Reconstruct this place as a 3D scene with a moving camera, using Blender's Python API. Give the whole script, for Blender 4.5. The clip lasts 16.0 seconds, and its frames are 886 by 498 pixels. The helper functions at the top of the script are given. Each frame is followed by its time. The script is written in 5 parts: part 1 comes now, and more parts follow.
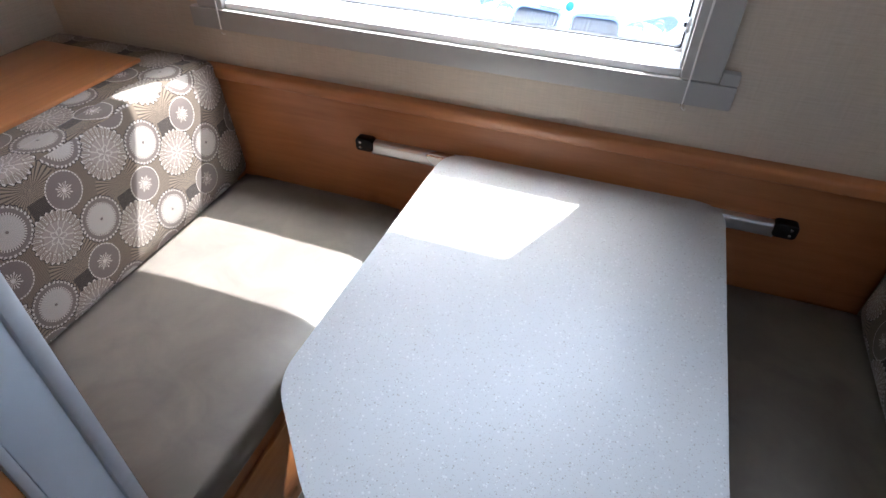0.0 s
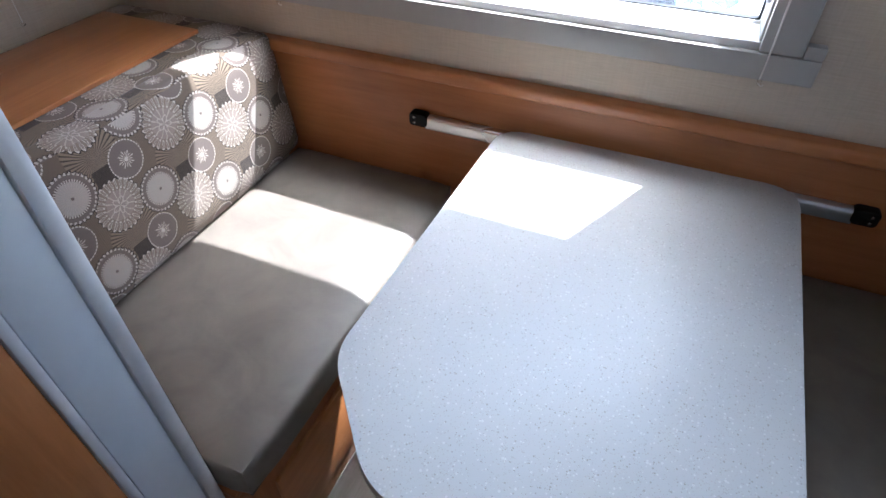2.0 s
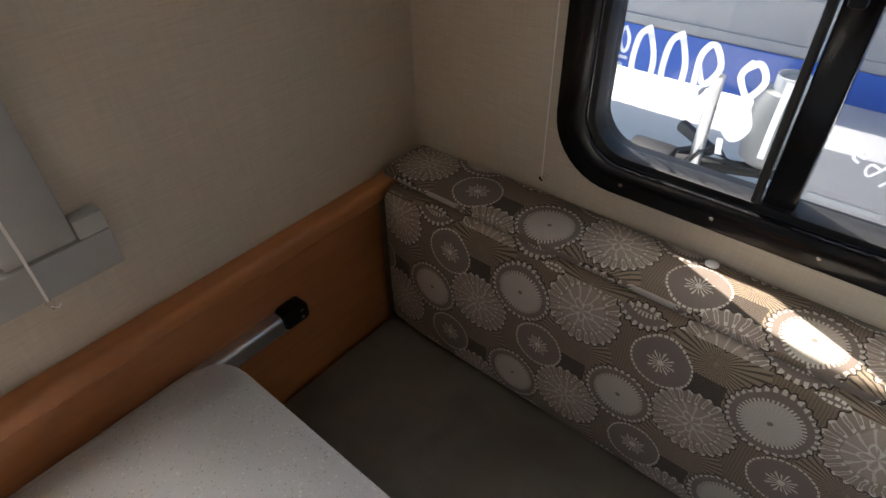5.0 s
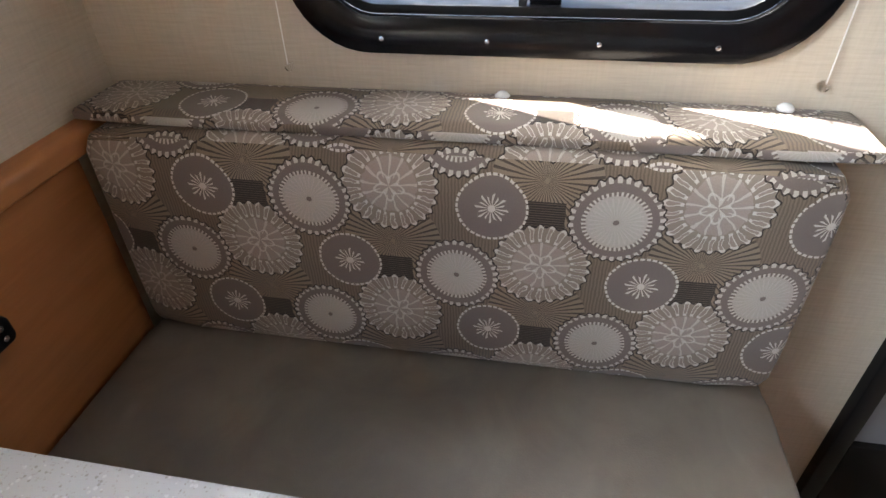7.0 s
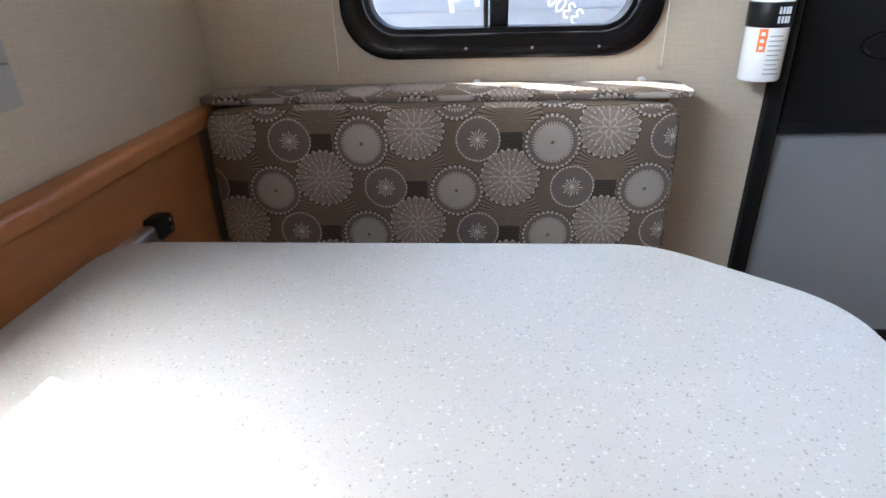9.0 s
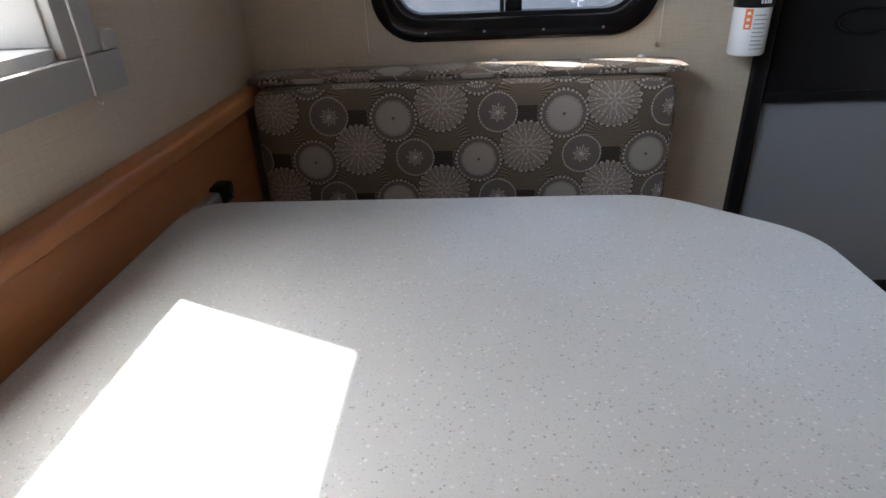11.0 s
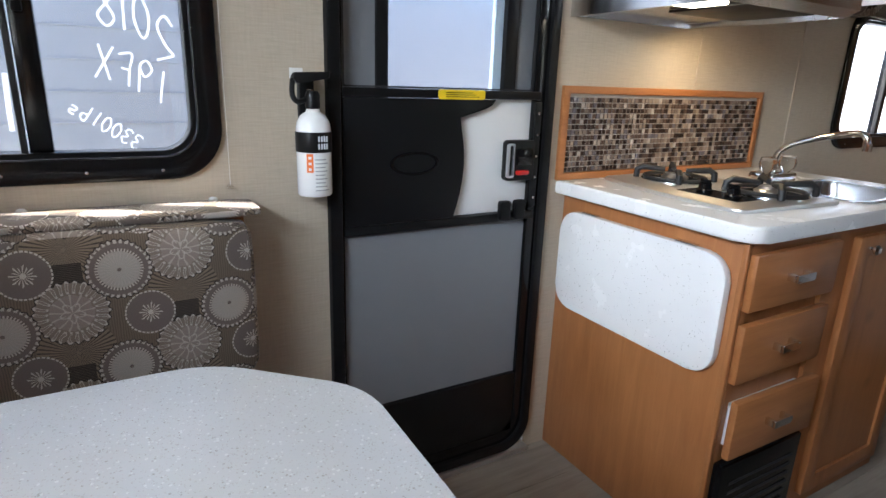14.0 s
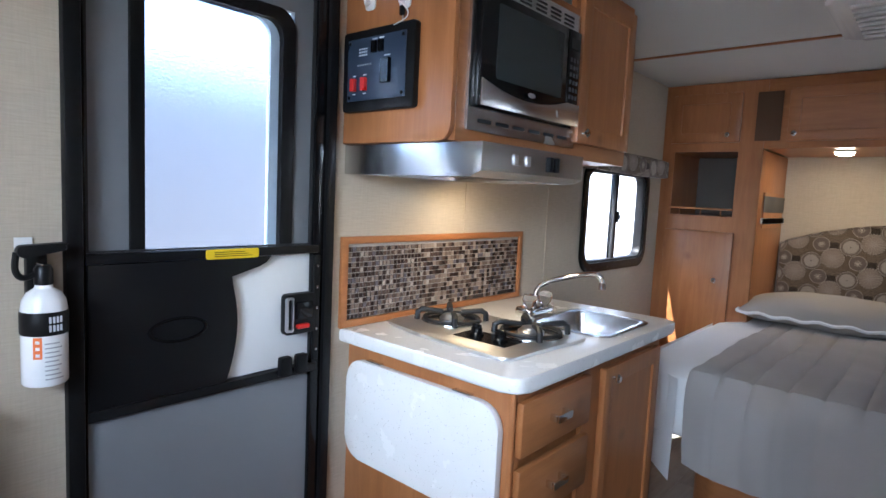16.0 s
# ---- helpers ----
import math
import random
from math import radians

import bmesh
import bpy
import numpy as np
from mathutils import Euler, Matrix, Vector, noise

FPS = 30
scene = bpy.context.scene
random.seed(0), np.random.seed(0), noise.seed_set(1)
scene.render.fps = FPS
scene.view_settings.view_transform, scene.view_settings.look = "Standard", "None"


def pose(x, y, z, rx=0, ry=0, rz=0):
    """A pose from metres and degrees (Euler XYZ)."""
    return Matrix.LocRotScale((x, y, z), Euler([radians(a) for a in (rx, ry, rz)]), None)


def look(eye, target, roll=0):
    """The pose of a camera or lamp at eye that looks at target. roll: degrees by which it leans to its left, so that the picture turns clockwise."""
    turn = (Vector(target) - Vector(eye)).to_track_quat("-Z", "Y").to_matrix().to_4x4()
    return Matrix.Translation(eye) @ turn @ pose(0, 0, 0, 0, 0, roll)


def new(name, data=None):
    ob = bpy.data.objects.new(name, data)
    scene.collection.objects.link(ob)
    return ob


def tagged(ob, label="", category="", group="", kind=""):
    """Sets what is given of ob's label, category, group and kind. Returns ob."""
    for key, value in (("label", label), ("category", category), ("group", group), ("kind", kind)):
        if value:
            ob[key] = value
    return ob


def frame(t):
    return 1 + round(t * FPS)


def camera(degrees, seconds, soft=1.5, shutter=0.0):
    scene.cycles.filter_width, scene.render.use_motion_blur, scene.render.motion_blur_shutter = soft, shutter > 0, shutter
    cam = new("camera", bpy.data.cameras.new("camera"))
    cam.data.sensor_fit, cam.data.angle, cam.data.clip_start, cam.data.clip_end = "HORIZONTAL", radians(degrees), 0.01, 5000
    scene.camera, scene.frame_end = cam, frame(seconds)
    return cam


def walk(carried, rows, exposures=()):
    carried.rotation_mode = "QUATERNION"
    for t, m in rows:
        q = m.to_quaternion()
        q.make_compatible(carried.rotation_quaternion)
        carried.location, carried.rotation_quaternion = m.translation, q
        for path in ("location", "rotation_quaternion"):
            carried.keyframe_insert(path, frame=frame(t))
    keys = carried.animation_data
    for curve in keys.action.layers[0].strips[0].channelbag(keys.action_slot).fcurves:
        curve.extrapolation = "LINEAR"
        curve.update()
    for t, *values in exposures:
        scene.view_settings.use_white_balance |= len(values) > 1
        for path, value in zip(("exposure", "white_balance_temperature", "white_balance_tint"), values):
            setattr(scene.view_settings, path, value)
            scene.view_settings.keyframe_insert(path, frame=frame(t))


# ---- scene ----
cam = camera(75.2, 16.0)
PATH = [
    (0, (-0.772, -1.281, 1.56), (-1.271, 0.159, 0.265), 1.2),
    (0.5, (-0.771, -1.311, 1.556), (-1.288, 0.129, 0.268), 1.2),
    (1, (-0.749, -1.309, 1.541), (-1.283, 0.117, 0.245), 0.9),
    (1.5, (-0.767, -1.311, 1.535), (-1.31, 0.105, 0.231), 0.7),
    (2, (-0.813, -1.282, 1.536), (-1.416, 0.071, 0.192), -0.4),
    (2.5, (-0.859, -1.163, 1.479), (-1.507, 0.157, 0.123), -1.0),
    (3, (-0.961, -0.978, 1.463), (-1.484, 0.396, 0.107), -1.0),
    (3.5, (-0.905, -0.83, 1.456), (-1.016, 0.662, 0.129), -0.6),
    (4, (-0.87, -0.791, 1.523), (-0.548, 0.697, 0.226), -1.2),
    (4.5, (-0.757, -0.722, 1.485), (0.011, 0.623, 0.22), -2.6),
    (5, (-0.734, -0.698, 1.471), (0.431, 0.315, 0.2), -1.5),
    (5.2, (-0.764, -0.678, 1.471), (0.524, 0.189, 0.21), -0.8),
    (7.3, (-0.736, -0.627, 1.159), (0.864, -0.353, -0.009), -1.6),
    (7.5, (-0.745, -0.596, 1.13), (0.89, -0.335, 0.008), -1.9),
    (8, (-0.999, -0.557, 1.114), (0.724, -0.36, 0.117), -1.8),
    (8.2, (-1.154, -0.594, 1.123), (0.615, -0.412, 0.207), -1.8),
    (10.3, (-1.331, -0.58, 1.151), (0.46, -0.488, 0.266), -2.0),
    (10.5, (-1.357, -0.548, 1.151), (0.426, -0.445, 0.25), -2.4),
    (11, (-1.427, -0.532, 1.159), (0.346, -0.422, 0.242), -2.6),
    (11.5, (-1.463, -0.517, 1.173), (0.348, -0.463, 0.326), -1.8),
    (12, (-1.445, -0.535, 1.233), (0.4, -0.621, 0.466), -0.2),
    (12.5, (-1.351, -0.577, 1.213), (0.506, -0.936, 0.563), 1.3),
    (13, (-1.342, -0.64, 1.216), (0.443, -1.311, 0.613), 2.2),
    (13.5, (-1.333, -0.75, 1.193), (0.396, -1.563, 0.601), 2.0),
    (14, (-1.331, -0.747, 1.185), (0.332, -1.709, 0.629), 1.9),
    (14.5, (-1.341, -0.787, 1.205), (0.197, -1.98, 0.745), 2.4),
    (15, (-1.323, -0.839, 1.252), (0.097, -2.207, 0.92), 2.6),
    (15.5, (-1.332, -0.825, 1.314), (0.036, -2.256, 1.035), 2.7),
    (16, (-1.339, -0.823, 1.327), (-0.03, -2.324, 1.137), 2.7),
]

# exposure follows the clip's camera as it meters window and shade
EXPOSURES = [(0.0, 2.6, 5600, 10), (2.5, 2.5, 5350, 10), (3.3, 2.05, 5400, 10), (4.0, 1.55, 5900, 10), (4.6, 1.8, 6200, 10), (5.0, 2.25, 6750, 10), (5.4, 2.45, 6800, 10),
             (7.3, 3.7, 6300, 10), (7.7, 3.75, 6200, 10), (8.0, 3.55, 5950, 10), (8.3, 3.4, 5950, 10), (10.3, 2.60, 6100, 10), (11.5, 1.70, 6150, 10), (12.0, 1.38, 6300, 10), (12.5, 1.85, 6400, 10),
             (13.2, 2.6, 6300, 10), (14.5, 2.72, 6050, 10), (16.0, 2.86, 5600, 10)]
walk(cam, [(t, look(eye, target, roll)) for t, eye, target, roll in PATH], EXPOSURES)

# ---------------------------------------------------------------- sun and sky
SUN = Vector((0.46, 1.0, 1.94)).normalized()
sun = new("sun", bpy.data.lights.new("sun", "SUN"))
sun.data.energy, sun.data.angle, sun.data.color = 4.0, radians(0.53), (1.0, 0.95, 0.87)
sun.matrix_world = look(SUN * 30, (0, 0, 0))
world = bpy.data.worlds.new("sky")
scene.world = world
world.use_nodes = True
sky = world.node_tree.nodes.new("ShaderNodeTexSky")
sky.sky_type, sky.sun_disc = "NISHITA", False
sky.sun_elevation = math.asin(SUN.z)
sky.sun_rotation = math.atan2(SUN.x, SUN.y)
world.node_tree.links.new(sky.outputs[0], world.node_tree.nodes["Background"].inputs[0])
world.node_tree.nodes["Background"].inputs[1].default_value = 0.15


def area_lamp(name, place, target, size, watts, colour):
    lamp = new(name, bpy.data.lights.new(name, "AREA"))
    lamp.data.shape, lamp.data.size, lamp.data.energy, lamp.data.color = "DISK", size, watts, colour
    lamp.matrix_world = look(place, target)
    return lamp


# added lamp: stands in for bright sky in the rear window's upper opening
fill_lamp = new("rear_window_fill", bpy.data.lights.new("rear_window_fill", "AREA"))
fill_lamp.data.shape, fill_lamp.data.size, fill_lamp.data.size_y, fill_lamp.data.energy, fill_lamp.data.color = "RECTANGLE", 1.05, 0.26, 0.95, (0.84, 0.92, 1.0)
# narrow beam past the table, to brighten the folded counter leaf
fill_lamp.data.spread = radians(66)
fill_lamp.matrix_world = look((-1.247, 0.05, 1.68), (-0.40, -1.94, 0.85))
area_lamp("hood_lamp_light", (-0.20, -2.34, 1.362), (-0.14, -2.60, 0), 0.10, 0.24, (1.0, 0.74, 0.42))
area_lamp("puck_light_glow", (-0.89, -4.55, 1.620), (-0.89, -4.75, 0), 0.07, 0.26, (1.0, 0.78, 0.48))


# ---------------------------------------------------------------- materials
class Nodes:
    """A small writer for node materials."""

    def __init__(self, name):
        self.mat = bpy.data.materials.new(name)
        self.mat.use_nodes = True
        self.tree = self.mat.node_tree
        self.shader = self.tree.nodes["Principled BSDF"]

    def add(self, kind, **inputs):
        node = self.tree.nodes.new(kind)
        for key, value in inputs.items():
            self.put(node.inputs[key.replace("_", " ")], value)
        return node

    def put(self, socket, value):
        if isinstance(value, bpy.types.NodeSocket):
            self.tree.links.new(value, socket)
        else:
            socket.default_value = value

    def m(self, op, a, b=0.0, c=0.0):
        node = self.tree.nodes.new("ShaderNodeMath")
        node.operation = op
        for socket, value in zip(node.inputs, (a, b, c)):
            self.put(socket, value)
        return node.outputs[0]

    def mix(self, fac, a, b, mode="MIX"):
        node = self.tree.nodes.new("ShaderNodeMix")
        node.data_type, node.blend_type = "RGBA", mode
        self.put(node.inputs[0], fac)
        self.put(node.inputs[6], a if isinstance(a, bpy.types.NodeSocket) else (*a, 1))
        self.put(node.inputs[7], b if isinstance(b, bpy.types.NodeSocket) else (*b, 1))
        return node.outputs[2]

    def coords(self, scale=(1, 1, 1), kind="Object", shift=True):
        tc = self.tree.nodes.new("ShaderNodeTexCoord")
        mp = self.tree.nodes.new("ShaderNodeMapping")
        mp.inputs["Scale"].default_value = scale
        self.tree.links.new(tc.outputs[kind], mp.inputs[0])
        if shift:
            info = self.tree.nodes.new("ShaderNodeObjectInfo")
            comb = self.add("ShaderNodeCombineXYZ", X=self.m("MULTIPLY", info.outputs["Random"], 7.0),
                            Y=self.m("MULTIPLY", info.outputs["Random"], 3.0), Z=self.m("MULTIPLY", info.outputs["Random"], 5.0))
            self.tree.links.new(comb.outputs[0], mp.inputs["Location"])
        return mp.outputs[0]

    def noise(self, vec, scale, detail=3.0, rough=0.55, distortion=0.0):
        n = self.add("ShaderNodeTexNoise", Scale=scale, Detail=detail, Roughness=rough, Distortion=distortion)
        self.tree.links.new(vec, n.inputs["Vector"])
        return n.outputs["Fac"]

    def ramp(self, fac, lo, hi):
        n = self.add("ShaderNodeMapRange")
        self.put(n.inputs[0], fac)
        n.inputs[1].default_value, n.inputs[2].default_value = lo, hi
        return n.outputs[0]

    def bump(self, height, strength, distance=0.002):
        n = self.add("ShaderNodeBump", Strength=strength, Distance=distance)
        self.tree.links.new(height, n.inputs["Height"])
        self.tree.links.new(n.outputs[0], self.shader.inputs["Normal"])

    def done(self, colour, rough, metal=0.0, spec=0.5, **more):
        for key, value in (("Base Color", colour), ("Roughness", rough), ("Metallic", metal), ("Specular IOR Level", spec)):
            if key == "Base Color" and isinstance(value, tuple):
                value = (*value, 1)
            self.put(self.shader.inputs[key], value)
        for key, value in more.items():
            self.put(self.shader.inputs[key.replace("_", " ")], value)
        return self.mat


def plain(name, colour, rough, metal=0.0, vary=0.12, grain=90.0, relief=0.05, spec=0.5, big=4.0, **more):
    """Paint, plastic or metal with fine grain and broad uneven wear."""
    n = Nodes(name)
    v = n.coords()
    fine, broad = n.noise(v, grain, 4), n.noise(v, big, 3)
    f = n.m("ADD", n.m("MULTIPLY", n.m("SUBTRACT", fine, 0.5), vary), n.m("MULTIPLY", n.m("SUBTRACT", broad, 0.5), vary * 1.6))
    c = n.mix(n.m("ADD", 0.5, f), tuple(k * 0.72 for k in colour), tuple(min(1.0, k * 1.28) for k in colour))
    r = n.m("ADD", rough, n.m("MULTIPLY", n.m("SUBTRACT", broad, 0.5), min(0.25, rough)))
    if relief:
        n.bump(fine, relief)
    return n.done(c, r, metal, spec, **more)


def wood(name, light, dark, along="z", rough=0.36, knots=True):
    """Maple veneer: long soft grain, a few knots and cloudy stain."""
    n = Nodes(name)
    scale = {"x": (1.3, 16, 16), "y": (16, 1.3, 16), "z": (16, 16, 1.3)}[along]
    v = n.coords(scale)
    w = n.coords()
    grain = n.noise(v, 2.2, 5, 0.6, 0.6)
    pores = n.noise(v, 14, 3, 0.6)
    cloud = n.noise(w, 3.2, 3, 0.5, 0.4)
    f = n.m("ADD", n.m("MULTIPLY", grain, 0.55), n.m("ADD", n.m("MULTIPLY", cloud, 0.42), n.m("MULTIPLY", pores, 0.16)))
    c = n.mix(n.ramp(f, 0.34, 0.8), dark, light)
    if knots:
        vor = n.add("ShaderNodeTexVoronoi", Scale=4.2)
        n.tree.links.new(w, vor.inputs["Vector"])
        spot = n.m("MULTIPLY", n.ramp(vor.outputs["Distance"], 0.13, 0.01), 0.6)
        c = n.mix(spot, c, tuple(k * 0.42 for k in dark))
    n.bump(grain, 0.06, 0.001)
    return n.done(c, n.m("ADD", rough - 0.06, n.m("MULTIPLY", cloud, 0.14)))


def speckled(name, colour, rough=0.28, amount=0.085):
    """Solid-surface laminate: pale ground with grey, tan and white chips."""
    n = Nodes(name)
    v = n.coords()
    c = n.mix(n.ramp(n.noise(v, 5, 3), 0.35, 0.65), tuple(k * 0.96 for k in colour), colour)
    for scale, tone, cut in ((330, (0.26, 0.235, 0.20), amount), (460, (0.36, 0.33, 0.29), amount * 2.2), (260, (0.92, 0.91, 0.88), amount * 1.3)):
        vor = n.add("ShaderNodeTexVoronoi", Scale=scale, Randomness=1.0)
        n.tree.links.new(v, vor.inputs["Vector"])
        pick = n.add("ShaderNodeSeparateColor")
        n.tree.links.new(vor.outputs["Color"], pick.inputs[0])
        chip = n.m("MULTIPLY", n.m("LESS_THAN", pick.outputs[0], cut), n.m("LESS_THAN", vor.outputs["Distance"], n.m("MULTIPLY", pick.outputs[1], 0.55)))
        c = n.mix(n.m("MULTIPLY", chip, 0.75 if tone[0] < 0.5 else 0.2), c, tone)
    n.bump(n.noise(v, 260, 2), 0.03, 0.0006)
    return n.done(c, n.m("ADD", rough, n.m("MULTIPLY", n.noise(v, 9, 3), 0.12)))


def wallpaper(name, colour):
    """Vinyl wallboard with a woven grass-cloth print."""
    n = Nodes(name)
    a = n.noise(n.coords((6, 6, 90)), 3.0, 4, 0.6)
    b = n.noise(n.coords((60, 60, 5)), 3.0, 3, 0.6)
    broad = n.noise(n.coords(), 1.7, 4)
    slub = n.m("MULTIPLY", n.m("GREATER_THAN", n.noise(n.coords((9, 9, 120)), 2.0, 2), 0.66), 0.22)
    f = n.m("ADD", n.m("MULTIPLY", a, 0.5), n.m("ADD", n.m("MULTIPLY", b, 0.3), n.m("MULTIPLY", broad, 0.35)))
    c = n.mix(n.ramp(f, 0.35, 0.85), tuple(k * 0.8 for k in colour), tuple(k * 1.1 for k in colour))
    c = n.mix(slub, c, tuple(k * 0.72 for k in colour))
    n.bump(n.m("ADD", a, b), 0.12, 0.0008)
    return n.done(c, 0.62, 0.0, 0.3)


def vinyl(name, colour):
    """Leather-like upholstery vinyl with soft creases and rubbed patches."""
    n = Nodes(name)
    v = n.coords()
    vor = n.add("ShaderNodeTexVoronoi", Scale=420.0)
    n.tree.links.new(v, vor.inputs["Vector"])
    crease = n.noise(v, 7, 5, 0.6, 1.2)
    worn = n.noise(v, 2.4, 4)
    c = n.mix(n.ramp(n.m("ADD", n.m("MULTIPLY", crease, 0.5), n.m("MULTIPLY", worn, 0.5)), 0.35, 0.65), tuple(k * 0.72 for k in colour), tuple(k * 1.16 for k in colour))
    h = n.m("ADD", n.m("MULTIPLY", vor.outputs["Distance"], 0.25), n.m("MULTIPLY", crease, 1.4))
    n.bump(h, 0.25, 0.0025)
    return n.done(c, n.m("ADD", 0.38, n.m("MULTIPLY", worn, 0.2)), 0.0, 0.4)


def flower_fabric(name):
    """Printed upholstery: rows of round dandelion motifs on dark brown."""
    n = Nodes(name)
    tc = n.tree.nodes.new("ShaderNodeTexCoord")
    sep = n.add("ShaderNodeSeparateXYZ")
    n.tree.links.new(tc.outputs["UV"], sep.inputs[0])
    PU, PV = 0.379, 0.197
    wob = n.noise(tc.outputs["UV"], 60, 2)
    u = n.m("ADD", sep.outputs[0], n.m("MULTIPLY", n.m("SUBTRACT", wob, 0.5), 0.004))
    w = sep.outputs[1]
    weave = n.noise(tc.outputs["UV"], 900, 2)
    brown, mauve, taupe, cream, tan = (0.030, 0.022, 0.018), (0.168, 0.132, 0.113), (0.235, 0.188, 0.152), (0.56, 0.495, 0.43), (0.28, 0.212, 0.148)

    def polar(ou, ov):
        du = n.m("WRAP", n.m("SUBTRACT", u, ou), PU / 2, -PU / 2)
        dv = n.m("WRAP", n.m("SUBTRACT", w, ov), PV / 2, -PV / 2)
        r = n.m("SQRT", n.m("ADD", n.m("MULTIPLY", du, du), n.m("MULTIPLY", dv, dv)))
        return r, n.m("ARCTAN2", dv, du)

    def under(r, edge):
        return n.m("LESS_THAN", r, edge)

    def band(r, lo, hi):
        return n.m("MULTIPLY", n.m("GREATER_THAN", r, lo), n.m("LESS_THAN", r, hi))

    def spokes(th, count, width):
        return n.m("GREATER_THAN", n.m("SINE", n.m("MULTIPLY", th, float(count))), width)

    ground = tuple(k * 0.62 for k in tan)
    c = n.mix(n.m("MULTIPLY", n.m("GREATER_THAN", n.m("SINE", n.m("MULTIPLY", u, 1500.0)), 0.2), 0.35), ground, brown)
    sites = ((0.0, 0.0), (PU / 2, PV / 2))
    def worn(mask, amount):
        return n.m("MULTIPLY", mask, amount)

    for su, sv in sites:
        r, th = polar(-0.272 + su, 0.878 + sv)
        c = n.mix(under(r, 0.064), c, tuple(k * 0.8 for k in tan))
        c = n.mix(n.m("MULTIPLY", band(r, 0.003, 0.064), worn(spokes(th, 44, 0.45), 0.8)), c, brown)
    for su, sv in sites:
        du = n.m("ABSOLUTE", n.m("WRAP", n.m("SUBTRACT", u, -0.270 + su), PU / 2, -PU / 2))
        dv = n.m("ABSOLUTE", n.m("WRAP", n.m("SUBTRACT", w, 0.832 + sv), PV / 2, -PV / 2))
        square = n.m("MULTIPLY", n.m("LESS_THAN", du, 0.026), n.m("LESS_THAN", dv, 0.021))
        c = n.mix(square, c, brown)
        c = n.mix(n.m("MULTIPLY", square, worn(n.m("GREATER_THAN", n.m("SINE", n.m("MULTIPLY", w, 1900.0)), 0.6), 0.3)), c, tan)
    for su, sv in sites:
        r, th = polar(-0.462 + su, 0.859 + sv)
        edge = n.m("ADD", 0.059, n.m("MULTIPLY", n.m("SINE", n.m("MULTIPLY", th, 26.0)), 0.0022))
        bent = n.m("ADD", th, n.m("MULTIPLY", n.m("SUBTRACT", n.noise(tc.outputs["UV"], 30, 3), 0.5), 0.35))
        c = n.mix(under(r, n.m("ADD", edge, 0.002)), c, brown)
        c = n.mix(under(r, edge), c, taupe)
        c = n.mix(n.m("MULTIPLY", n.m("MULTIPLY", under(r, edge), n.m("GREATER_THAN", r, 0.037)), worn(spokes(bent, 26, 0.1), 0.9)), c, cream)
        c = n.mix(n.m("MULTIPLY", n.m("MULTIPLY", under(r, n.m("SUBTRACT", edge, 0.004)), n.m("GREATER_THAN", r, 0.041)), worn(spokes(bent, 26, 0.55), 0.9)), c, taupe)
        c = n.mix(under(r, n.m("ADD", 0.030, n.m("MULTIPLY", n.noise(tc.outputs["UV"], 90, 2), 0.01))), c, (0.30, 0.245, 0.205))
        c = n.mix(n.m("MULTIPLY", band(r, 0.012, 0.036), worn(spokes(bent, 13, 0.8), 0.6)), c, cream)
        c = n.mix(n.m("MULTIPLY", band(n.m("ADD", r, n.m("MULTIPLY", n.m("SINE", n.m("MULTIPLY", th, 5.0)), 0.004)), 0.014, 0.017), 0.7), c, cream)
        c = n.mix(n.m("MULTIPLY", under(r, 0.012), worn(spokes(th, 5, 0.3), 0.7)), c, cream)
    for su, sv in sites:
        r, th = polar(-0.355 + su, 0.832 + sv)
        edge = n.m("ADD", 0.0535, n.m("MULTIPLY", n.m("SINE", n.m("MULTIPLY", th, 30.0)), 0.0015))
        c = n.mix(under(r, n.m("ADD", edge, 0.002)), c, brown)
        c = n.mix(under(r, edge), c, mauve)
        c = n.mix(n.m("MULTIPLY", n.m("MULTIPLY", under(r, edge), n.m("GREATER_THAN", r, 0.0485)), worn(spokes(th, 34, -0.2), 0.85)), c, cream)
        c = n.mix(n.m("MULTIPLY", band(r, 0.034, 0.0400), worn(spokes(th, 44, 0.05), 0.9)), c, cream)
        c = n.mix(under(r, 0.035), c, tuple(k * 0.72 for k in cream))
        c = n.mix(n.m("MULTIPLY", band(r, 0.006, 0.032), worn(spokes(th, 30, 0.6), 0.3)), c, cream)
        c = n.mix(under(r, 0.0035), c, mauve)
    for su, sv in sites:
        r, th = polar(-0.209 + su, 0.839 + sv)
        c = n.mix(under(r, 0.0425), c, mauve)
        c = n.mix(n.m("MULTIPLY", band(r, 0.0410, 0.0440), n.m("GREATER_THAN", n.m("SINE", n.m("MULTIPLY", th, 36.0)), -0.6)), c, cream)
        c = n.mix(n.m("MULTIPLY", band(r, 0.005, n.m("ADD", 0.018, n.m("MULTIPLY", n.m("SINE", n.m("MULTIPLY", th, 8.0)), 0.003))), spokes(th, 16, 0.35)), c, cream)
        c = n.mix(under(r, 0.005), c, cream)
    c = n.mix(n.m("MULTIPLY", n.ramp(weave, 0.3, 0.7), 0.3), c, brown)
    n.bump(weave, 0.25, 0.0006)
    return n.done(c, 0.85, 0.0, 0.2, Sheen_Weight=0.15)


